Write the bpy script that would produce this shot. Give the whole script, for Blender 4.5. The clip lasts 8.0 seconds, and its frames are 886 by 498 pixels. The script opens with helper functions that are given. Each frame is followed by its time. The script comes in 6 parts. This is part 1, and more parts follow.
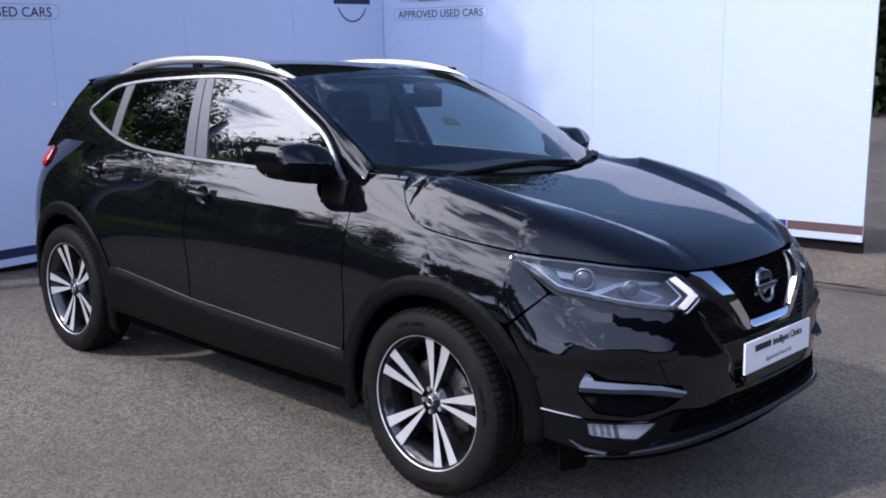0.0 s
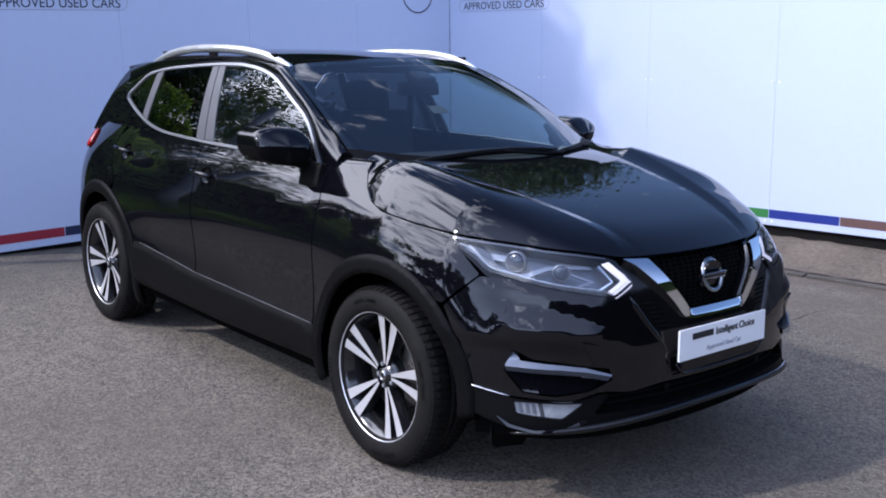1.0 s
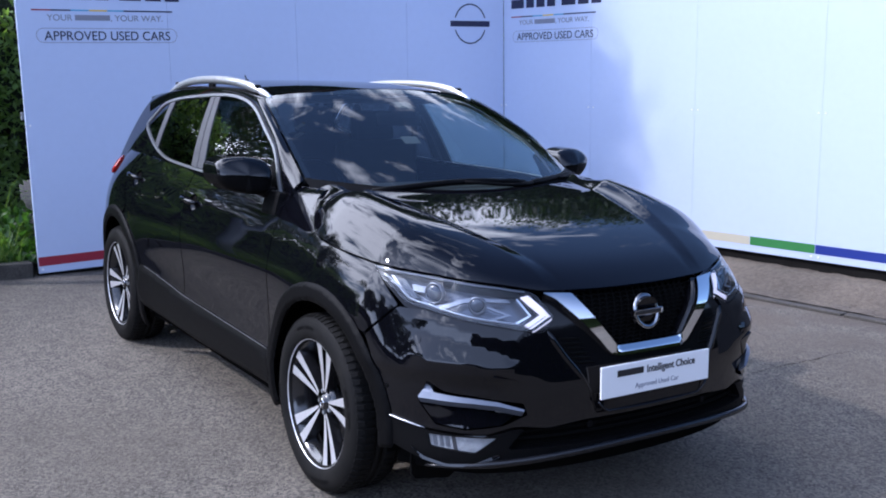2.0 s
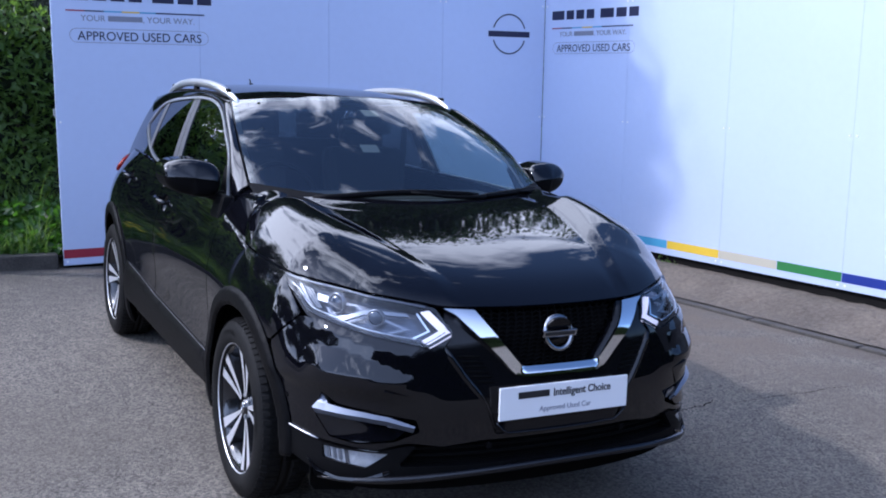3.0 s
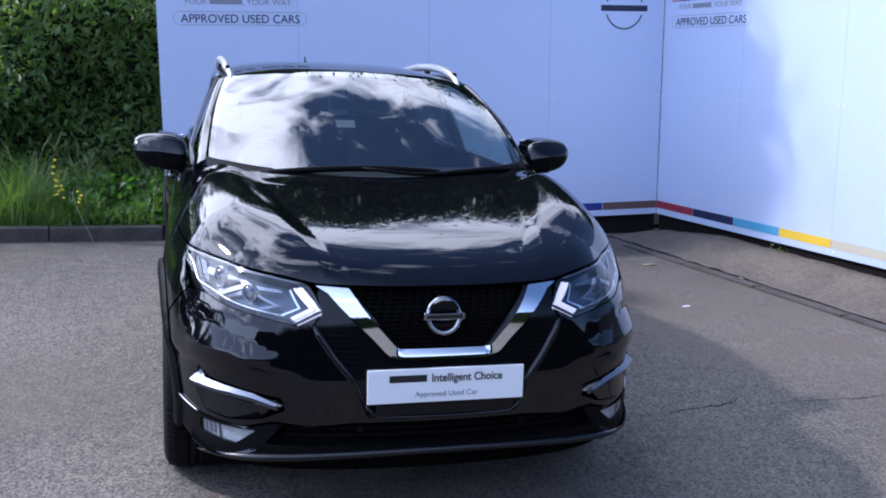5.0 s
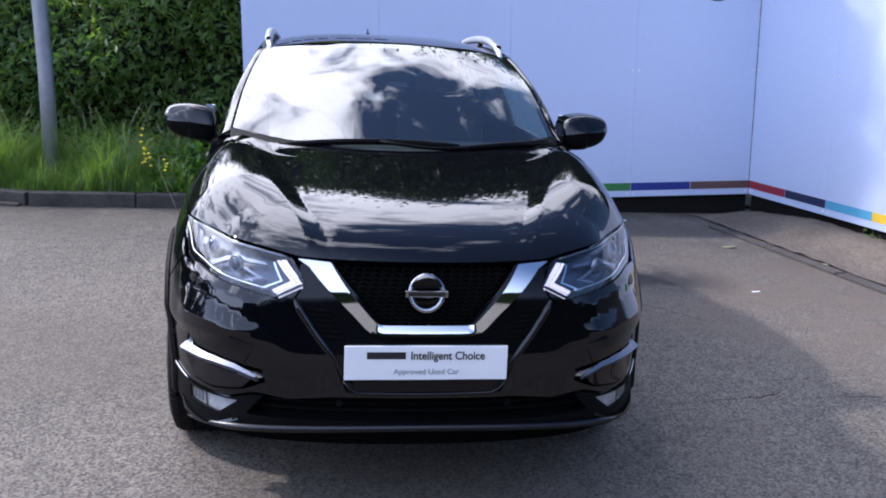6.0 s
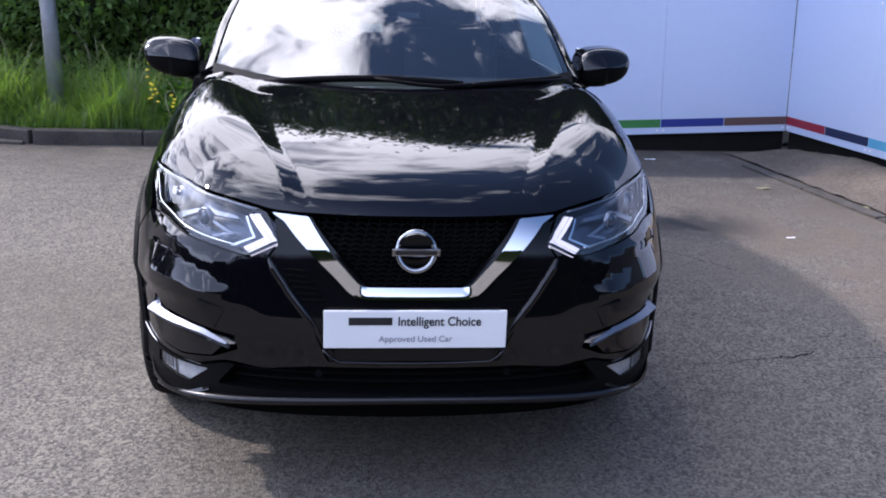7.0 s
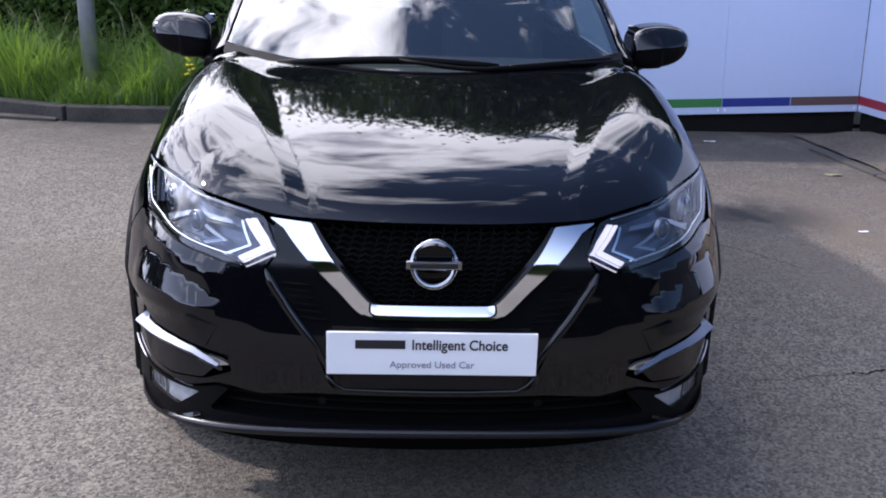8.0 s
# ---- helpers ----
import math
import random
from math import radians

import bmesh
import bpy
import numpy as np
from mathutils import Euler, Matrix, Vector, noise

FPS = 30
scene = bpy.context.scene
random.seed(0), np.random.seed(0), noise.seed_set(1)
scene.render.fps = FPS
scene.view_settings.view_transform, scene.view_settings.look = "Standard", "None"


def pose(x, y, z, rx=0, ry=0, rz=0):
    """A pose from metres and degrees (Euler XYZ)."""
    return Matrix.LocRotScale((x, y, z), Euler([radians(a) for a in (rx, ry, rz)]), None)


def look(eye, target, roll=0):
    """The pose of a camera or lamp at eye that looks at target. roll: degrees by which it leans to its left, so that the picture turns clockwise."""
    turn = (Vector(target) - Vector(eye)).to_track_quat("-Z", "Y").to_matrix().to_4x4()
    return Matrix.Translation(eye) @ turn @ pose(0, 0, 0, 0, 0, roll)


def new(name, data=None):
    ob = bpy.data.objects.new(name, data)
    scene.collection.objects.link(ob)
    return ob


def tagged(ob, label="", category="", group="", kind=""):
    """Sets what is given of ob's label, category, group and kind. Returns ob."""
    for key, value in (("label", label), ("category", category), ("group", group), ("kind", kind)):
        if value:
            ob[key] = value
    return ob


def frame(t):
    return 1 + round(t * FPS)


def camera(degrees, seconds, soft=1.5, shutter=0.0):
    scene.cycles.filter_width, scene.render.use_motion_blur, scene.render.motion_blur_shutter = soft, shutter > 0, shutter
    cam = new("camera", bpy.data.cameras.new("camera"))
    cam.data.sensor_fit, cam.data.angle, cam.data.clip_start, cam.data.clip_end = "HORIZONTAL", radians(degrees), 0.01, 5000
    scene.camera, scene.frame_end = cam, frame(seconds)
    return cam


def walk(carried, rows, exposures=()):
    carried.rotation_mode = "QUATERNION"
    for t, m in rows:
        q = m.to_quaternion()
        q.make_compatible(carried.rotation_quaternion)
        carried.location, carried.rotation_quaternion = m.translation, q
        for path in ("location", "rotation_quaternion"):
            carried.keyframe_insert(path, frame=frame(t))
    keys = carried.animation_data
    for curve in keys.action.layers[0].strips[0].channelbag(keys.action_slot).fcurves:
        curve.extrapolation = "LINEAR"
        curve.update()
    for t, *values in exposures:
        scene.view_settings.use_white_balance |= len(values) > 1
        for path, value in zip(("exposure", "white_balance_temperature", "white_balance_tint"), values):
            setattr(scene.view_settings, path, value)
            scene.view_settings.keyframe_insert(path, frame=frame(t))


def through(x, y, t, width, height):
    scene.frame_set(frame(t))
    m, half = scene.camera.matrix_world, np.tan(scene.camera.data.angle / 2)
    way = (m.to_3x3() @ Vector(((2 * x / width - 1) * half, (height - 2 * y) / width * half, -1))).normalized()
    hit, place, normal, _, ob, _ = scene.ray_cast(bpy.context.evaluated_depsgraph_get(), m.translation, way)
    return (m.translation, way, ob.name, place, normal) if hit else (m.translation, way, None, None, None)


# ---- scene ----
cam = camera(47.9, 8.0, soft=1.9)
PATH = [
    (0, (-3.35, -2.383, 1.532), (-1.907, -1.046, 1.175), 0.7),
    (0.5, (-3.212, -2.709, 1.548), (-1.867, -1.278, 1.17), 0.3),
    (1, (-3.016, -2.915, 1.53), (-1.748, -1.415, 1.154), 1.1),
    (1.5, (-2.748, -3.104, 1.556), (-1.565, -1.529, 1.209), 1.5),
    (2, (-2.494, -3.319, 1.553), (-1.405, -1.673, 1.228), 1.1),
    (2.2, (-2.38, -3.405, 1.569), (-1.324, -1.738, 1.241), 1.2),
    (3.3, (-1.763, -3.644, 1.58), (-0.896, -1.867, 1.277), 2.7),
    (3.5, (-1.655, -3.684, 1.573), (-0.839, -1.882, 1.277), 2.2),
    (4, (-1.382, -3.831, 1.604), (-0.689, -1.979, 1.305), 1.7),
    (4.5, (-1.135, -3.869, 1.588), (-0.519, -1.993, 1.269), 1.4),
    (4.7, (-1.016, -3.874, 1.591), (-0.43, -1.992, 1.251), 1.7),
    (5.8, (-0.463, -3.904, 1.585), (-0.152, -1.972, 1.17), 2.6),
    (6, (-0.383, -3.908, 1.604), (-0.111, -1.974, 1.175), 2.4),
    (6.5, (-0.269, -3.803, 1.595), (-0.046, -1.874, 1.116), 2.3),
    (7, (-0.219, -3.565, 1.585), (-0.011, -1.657, 1.025), 2.1),
    (7.5, (-0.168, -3.417, 1.572), (-0.008, -1.516, 0.971), 1.6),
    (8, (-0.1, -3.179, 1.577), (-0.001, -1.279, 0.96), 1.9),
]
walk(cam, [(t, look(eye, target, roll)) for t, eye, target, roll in PATH], exposures=[(0, .06, 5720, 20), (2.0, .19, 5340, 20), (4.0, .17, 5160, 20), (5.5, .36, 5440, 20), (6.5, .48, 5760, 21), (7.0, .52, 5800, 21), (7.5, .68, 5950, 21), (8, .50, 5860, 21)])

# ---- world, sun ----
SUN_TO = Vector((1.08, -.43, -1.0)).normalized()
world = bpy.data.worlds.new("sky")
scene.world = world
world.use_nodes = True
wn, wl = world.node_tree.nodes, world.node_tree.links
wn.clear()
w_out, w_bg = wn.new("ShaderNodeOutputWorld"), wn.new("ShaderNodeBackground")
w_sky = wn.new("ShaderNodeTexSky")
w_sky.sky_type, w_sky.sun_disc = "NISHITA", False
w_sky.sun_elevation = math.asin(-SUN_TO.z)
w_sky.sun_rotation = math.atan2(-SUN_TO.x, -SUN_TO.y)
w_sky.air_density, w_sky.dust_density, w_sky.ozone_density = 1.0, 0.6, 2.0
w_co, w_sep = wn.new("ShaderNodeTexCoord"), wn.new("ShaderNodeSeparateXYZ")
w_add, w_div, w_com = wn.new("ShaderNodeMath"), wn.new("ShaderNodeVectorMath"), wn.new("ShaderNodeCombineXYZ")
w_add.operation, w_add.inputs[1].default_value = "ADD", .22
w_div.operation = "DIVIDE"
wl.new(w_co.outputs["Generated"], w_sep.inputs[0])
wl.new(w_sep.outputs["Z"], w_add.inputs[0])
for k in range(3):
    wl.new(w_add.outputs[0], w_com.inputs[k])
wl.new(w_co.outputs["Generated"], w_div.inputs[0])
wl.new(w_com.outputs[0], w_div.inputs[1])
w_map = wn.new("ShaderNodeMapping")
w_map.inputs["Location"].default_value = (15.69, -7.46, 0)
w_map.inputs["Rotation"].default_value = (0, 0, radians(150))
w_map.inputs["Scale"].default_value = (1.5, 1.5, 1)
w_flat = wn.new("ShaderNodeVectorMath")
w_flat.operation, w_flat.inputs[1].default_value = "MULTIPLY", (1, 1, 0)
wl.new(w_div.outputs[0], w_flat.inputs[0])
wl.new(w_flat.outputs[0], w_map.inputs[0])
w_noise = wn.new("ShaderNodeTexNoise")
w_noise.inputs["Scale"].default_value, w_noise.inputs["Detail"].default_value = 1.0, 9
w_noise.inputs["Roughness"].default_value = .60
wl.new(w_map.outputs[0], w_noise.inputs["Vector"])
w_ramp = wn.new("ShaderNodeValToRGB")
w_ramp.color_ramp.elements[0].position, w_ramp.color_ramp.elements[1].position = .450, .650
w_lean, w_sum = wn.new("ShaderNodeVectorMath"), wn.new("ShaderNodeMath")
w_lean.operation, w_lean.inputs[1].default_value = "DOT_PRODUCT", (-.10, .06, 0)
w_sum.operation = "ADD"
wl.new(w_co.outputs["Generated"], w_lean.inputs[0])
wl.new(w_noise.outputs["Fac"], w_sum.inputs[0])
wl.new(w_lean.outputs["Value"], w_sum.inputs[1])
# rows of cumulus lying across the wind
w_row, w_cos, w_all, w_dsep = wn.new("ShaderNodeMath"), wn.new("ShaderNodeMath"), wn.new("ShaderNodeMath"), wn.new("ShaderNodeSeparateXYZ")
wl.new(w_div.outputs[0], w_dsep.inputs[0])
w_row.operation, w_row.inputs[1].default_value, w_row.inputs[2].default_value = "MULTIPLY_ADD", 2 * math.pi / 1.3, -2 * math.pi / 1.3
wl.new(w_dsep.outputs["Y"], w_row.inputs[0])
w_cos.operation = "COSINE"
wl.new(w_row.outputs[0], w_cos.inputs[0])
w_all.operation, w_all.inputs[1].default_value = "MULTIPLY_ADD", .045
wl.new(w_cos.outputs[0], w_all.inputs[0])
wl.new(w_sum.outputs[0], w_all.inputs[2])
# a wide blue gap in the cloud overhead
w_gap, w_hole, w_cut, w_oval = wn.new("ShaderNodeVectorMath"), wn.new("ShaderNodeMapRange"), wn.new("ShaderNodeMath"), wn.new("ShaderNodeVectorMath")
w_oval.operation, w_oval.inputs[1].default_value = "MULTIPLY", (1 / .36, 1 / .36, 0)
w_gap.operation, w_gap.inputs[1].default_value = "DISTANCE", (.25 / .36, .37 / .36, 0)
wl.new(w_flat.outputs[0], w_oval.inputs[0])
wl.new(w_oval.outputs[0], w_gap.inputs[0])
w_hole.interpolation_type = "SMOOTHSTEP"
w_hole.inputs["From Min"].default_value, w_hole.inputs["From Max"].default_value = .70, 1.12
w_hole.inputs["To Min"].default_value, w_hole.inputs["To Max"].default_value = -.072, .0
wl.new(w_gap.outputs["Value"], w_hole.inputs["Value"])
w_cut.operation = "ADD"
wl.new(w_all.outputs[0], w_cut.inputs[0])
wl.new(w_hole.outputs["Result"], w_cut.inputs[1])
# wisps and torn edges
w_fine, w_soft, w_torn = wn.new("ShaderNodeTexNoise"), wn.new("ShaderNodeMath"), wn.new("ShaderNodeMath")
w_fine.inputs["Scale"].default_value, w_fine.inputs["Detail"].default_value = 3.6, 7
w_fine.inputs["Roughness"].default_value, w_fine.inputs["Distortion"].default_value = .58, .9
wl.new(w_map.outputs[0], w_fine.inputs["Vector"])
w_soft.operation, w_soft.inputs[1].default_value, w_soft.inputs[2].default_value = "MULTIPLY_ADD", .85, -.425
wl.new(w_fine.outputs["Fac"], w_soft.inputs[0])
w_torn.operation = "ADD"
wl.new(w_cut.outputs[0], w_torn.inputs[0])
wl.new(w_soft.outputs[0], w_torn.inputs[1])
# a bank of cumulus low in the north-west
w_wide, w_far, w_bank, w_more = wn.new("ShaderNodeVectorMath"), wn.new("ShaderNodeVectorMath"), wn.new("ShaderNodeMapRange"), wn.new("ShaderNodeMath")
w_wide.operation, w_wide.inputs[1].default_value = "MULTIPLY", (1 / .60, 1 / .52, 0)
w_far.operation, w_far.inputs[1].default_value = "DISTANCE", (-.78 / .60, 1.20 / .52, 0)
wl.new(w_flat.outputs[0], w_wide.inputs[0])
wl.new(w_wide.outputs[0], w_far.inputs[0])
w_bank.interpolation_type = "SMOOTHSTEP"
w_bank.inputs["From Min"].default_value, w_bank.inputs["From Max"].default_value = .45, 1.15
w_bank.inputs["To Min"].default_value, w_bank.inputs["To Max"].default_value = .10, .0
wl.new(w_far.outputs["Value"], w_bank.inputs["Value"])
w_more.operation = "ADD"
wl.new(w_torn.outputs[0], w_more.inputs[0])
wl.new(w_bank.outputs["Result"], w_more.inputs[1])
# the cloud thins out to clear blue towards the south and east
w_side, w_high, w_less = wn.new("ShaderNodeVectorMath"), wn.new("ShaderNodeMapRange"), wn.new("ShaderNodeMath")
w_side.operation, w_side.inputs[1].default_value = "DOT_PRODUCT", (-.25, .97, .6)
wl.new(w_co.outputs["Generated"], w_side.inputs[0])
w_high.interpolation_type = "SMOOTHSTEP"
w_high.inputs["From Min"].default_value, w_high.inputs["From Max"].default_value = .42, .82
w_high.inputs["To Min"].default_value, w_high.inputs["To Max"].default_value = -.20, .0
wl.new(w_side.outputs["Value"], w_high.inputs["Value"])
w_less.operation = "ADD"
wl.new(w_more.outputs[0], w_less.inputs[0])
wl.new(w_high.outputs["Result"], w_less.inputs[1])
wl.new(w_less.outputs[0], w_ramp.inputs[0])
# clouds brighten towards the sun
w_near, w_pow, w_glow, w_cloud = wn.new("ShaderNodeVectorMath"), wn.new("ShaderNodeMath"), wn.new("ShaderNodeMapRange"), wn.new("ShaderNodeMix")
w_near.operation, w_near.inputs[1].default_value = "DOT_PRODUCT", tuple(-SUN_TO)
wl.new(w_co.outputs["Generated"], w_near.inputs[0])
w_glow.inputs["From Min"].default_value, w_glow.inputs["From Max"].default_value = .25, 1.0
wl.new(w_near.outputs["Value"], w_glow.inputs["Value"])
w_pow.operation, w_pow.inputs[1].default_value = "POWER", 1.15
wl.new(w_glow.outputs["Result"], w_pow.inputs[0])
w_cloud.data_type = "RGBA"
w_cloud.inputs["A"].default_value, w_cloud.inputs["B"].default_value = (16, 16, 15.8, 1), (47, 46.3, 44.4, 1)
wl.new(w_pow.outputs[0], w_cloud.inputs["Factor"])
w_mix = wn.new("ShaderNodeMix")
w_mix.data_type = "RGBA"
wl.new(w_cloud.outputs["Result"], w_mix.inputs["B"])
wl.new(w_ramp.outputs["Color"], w_mix.inputs["Factor"])
wl.new(w_sky.outputs[0], w_mix.inputs["A"])
# a bright veil of haze, densest low over the south and west
w_south, w_veil, w_haze = wn.new("ShaderNodeVectorMath"), wn.new("ShaderNodeMapRange"), wn.new("ShaderNodeMix")
w_south.operation, w_south.inputs[1].default_value = "DOT_PRODUCT", (-.70, -.71, 0)
wl.new(w_co.outputs["Generated"], w_south.inputs[0])
w_veil.interpolation_type = "SMOOTHSTEP"
w_veil.inputs["From Min"].default_value, w_veil.inputs["From Max"].default_value = -.15, .55
w_veil.inputs["To Min"].default_value, w_veil.inputs["To Max"].default_value = .0, .8
wl.new(w_south.outputs["Value"], w_veil.inputs["Value"])
w_haze.data_type = "RGBA"
w_haze.inputs["B"].default_value = (18.5, 20.8, 24.8, 1)
w_low, w_thin = wn.new("ShaderNodeMapRange"), wn.new("ShaderNodeMath")
w_low.interpolation_type = "SMOOTHSTEP"
w_low.inputs["From Min"].default_value, w_low.inputs["From Max"].default_value = .16, .42
w_low.inputs["To Min"].default_value, w_low.inputs["To Max"].default_value = 1.0, .42
wl.new(w_sep.outputs["Z"], w_low.inputs["Value"])
w_thin.operation = "MULTIPLY"
wl.new(w_veil.outputs["Result"], w_thin.inputs[0])
wl.new(w_low.outputs["Result"], w_thin.inputs[1])
wl.new(w_thin.outputs[0], w_haze.inputs["Factor"])
wl.new(w_mix.outputs["Result"], w_haze.inputs["A"])
wl.new(w_haze.outputs["Result"], w_bg.inputs["Color"])
w_bg.inputs["Strength"].default_value = .15
wl.new(w_bg.outputs[0], w_out.inputs[0])
sun = new("sun", bpy.data.lights.new("sun", "SUN"))
sun.data.energy, sun.data.angle, sun.data.color = 3.2, radians(2.0), (1, .90, .76)
sun.matrix_world = look((-9, 4, 10), Vector((-9, 4, 10)) + SUN_TO)


# ---- materials ----
def material(name, colour, rough=.5, metal=0.0, vary=.0, scale=8.0, bump=0.0, bump_scale=60.0, coat=0.0, second=None, spec=.5, random_tint=0.0):
    """A surface with colour variation at two scales and fine relief."""
    m = bpy.data.materials.new(name)
    m.use_nodes = True
    n, l = m.node_tree.nodes, m.node_tree.links
    b = n["Principled BSDF"]
    b.inputs["Base Color"].default_value = (*colour, 1)
    b.inputs["Roughness"].default_value, b.inputs["Metallic"].default_value = rough, metal
    b.inputs["Specular IOR Level"].default_value = spec
    b.inputs["Coat Weight"].default_value, b.inputs["Coat Roughness"].default_value = coat, .015
    co = n.new("ShaderNodeTexCoord")
    if vary:
        big, fine = n.new("ShaderNodeTexNoise"), n.new("ShaderNodeTexNoise")
        big.inputs["Scale"].default_value, big.inputs["Detail"].default_value = scale, 5
        fine.inputs["Scale"].default_value, fine.inputs["Detail"].default_value = scale * 14, 3
        add, ramp = n.new("ShaderNodeMath"), n.new("ShaderNodeMapRange")
        add.operation = "ADD"
        for t in (big, fine):
            l.new(co.outputs["Object"], t.inputs["Vector"])
        l.new(big.outputs["Fac"], add.inputs[0])
        l.new(fine.outputs["Fac"], add.inputs[1])
        ramp.inputs["From Min"].default_value, ramp.inputs["From Max"].default_value = .7, 1.3
        l.new(add.outputs[0], ramp.inputs["Value"])
        mix = n.new("ShaderNodeMix")
        mix.data_type = "RGBA"
        two = second or tuple(c * (1 - vary) for c in colour)
        mix.inputs["A"].default_value, mix.inputs["B"].default_value = (*colour, 1), (*two, 1)
        l.new(ramp.outputs["Result"], mix.inputs["Factor"])
        out = mix.outputs["Result"]
        if random_tint:
            info, hsv, mr = n.new("ShaderNodeNewGeometry"), n.new("ShaderNodeHueSaturation"), n.new("ShaderNodeMapRange")
            mr.inputs["To Min"].default_value, mr.inputs["To Max"].default_value = 1 - random_tint, 1 + random_tint
            l.new(info.outputs["Random Per Island"], mr.inputs["Value"])
            l.new(mr.outputs["Result"], hsv.inputs["Value"])
            l.new(out, hsv.inputs["Color"])
            out = hsv.outputs["Color"]
        l.new(out, b.inputs["Base Color"])
    if bump:
        tex, bp = n.new("ShaderNodeTexNoise"), n.new("ShaderNodeBump")
        tex.inputs["Scale"].default_value, tex.inputs["Detail"].default_value = bump_scale, 4
        bp.inputs["Strength"].default_value, bp.inputs["Distance"].default_value = 1.0, bump
        l.new(co.outputs["Object"], tex.inputs["Vector"])
        l.new(tex.outputs["Fac"], bp.inputs["Height"])
        l.new(bp.outputs["Normal"], b.inputs["Normal"])
    return m


def leafy(name, colour, second, rough=.45, through=.45):
    m = material(name, colour, rough, vary=.4, scale=1.5, second=second, random_tint=.45)
    n, l = m.node_tree.nodes, m.node_tree.links
    b, tr, add, out = n["Principled BSDF"], n.new("ShaderNodeBsdfTranslucent"), n.new("ShaderNodeMixShader"), n["Material Output"]
    tr.inputs["Color"].default_value = (colour[0] * 2.2, colour[1] * 2.4, colour[2] * .9, 1)
    add.inputs[0].default_value = through
    l.new(b.outputs[0], add.inputs[1])
    l.new(tr.outputs[0], add.inputs[2])
    l.new(add.outputs[0], out.inputs["Surface"])
    return m


def glass(name, tint, amount, rough=0.0):
    """Thin car glass: a tinted see-through sheet under a clear reflection."""
    m = bpy.data.materials.new(name)
    m.use_nodes = True
    n, l = m.node_tree.nodes, m.node_tree.links
    n.remove(n["Principled BSDF"])
    tr, gl, fr, mx = n.new("ShaderNodeBsdfTransparent"), n.new("ShaderNodeBsdfGlossy"), n.new("ShaderNodeLayerWeight"), n.new("ShaderNodeMixShader")
    up, mix = n.new("ShaderNodeMath"), n.new("ShaderNodeMath")
    f0 = ((amount - 1) / (amount + 1)) ** 2
    tr.inputs["Color"].default_value = (*tint, 1)
    gl.inputs["Roughness"].default_value = rough
    fr.inputs["Blend"].default_value = .5
    up.operation, up.inputs[1].default_value = "POWER", 5
    l.new(fr.outputs["Facing"], up.inputs[0])
    mix.operation, mix.inputs[1].default_value, mix.inputs[2].default_value = "MULTIPLY_ADD", 1 - f0, f0
    l.new(up.outputs[0], mix.inputs[0])
    l.new(mix.outputs[0], mx.inputs[0])
    l.new(tr.outputs[0], mx.inputs[1])
    l.new(gl.outputs[0], mx.inputs[2])
    l.new(mx.outputs[0], n["Material Output"].inputs["Surface"])
    return m


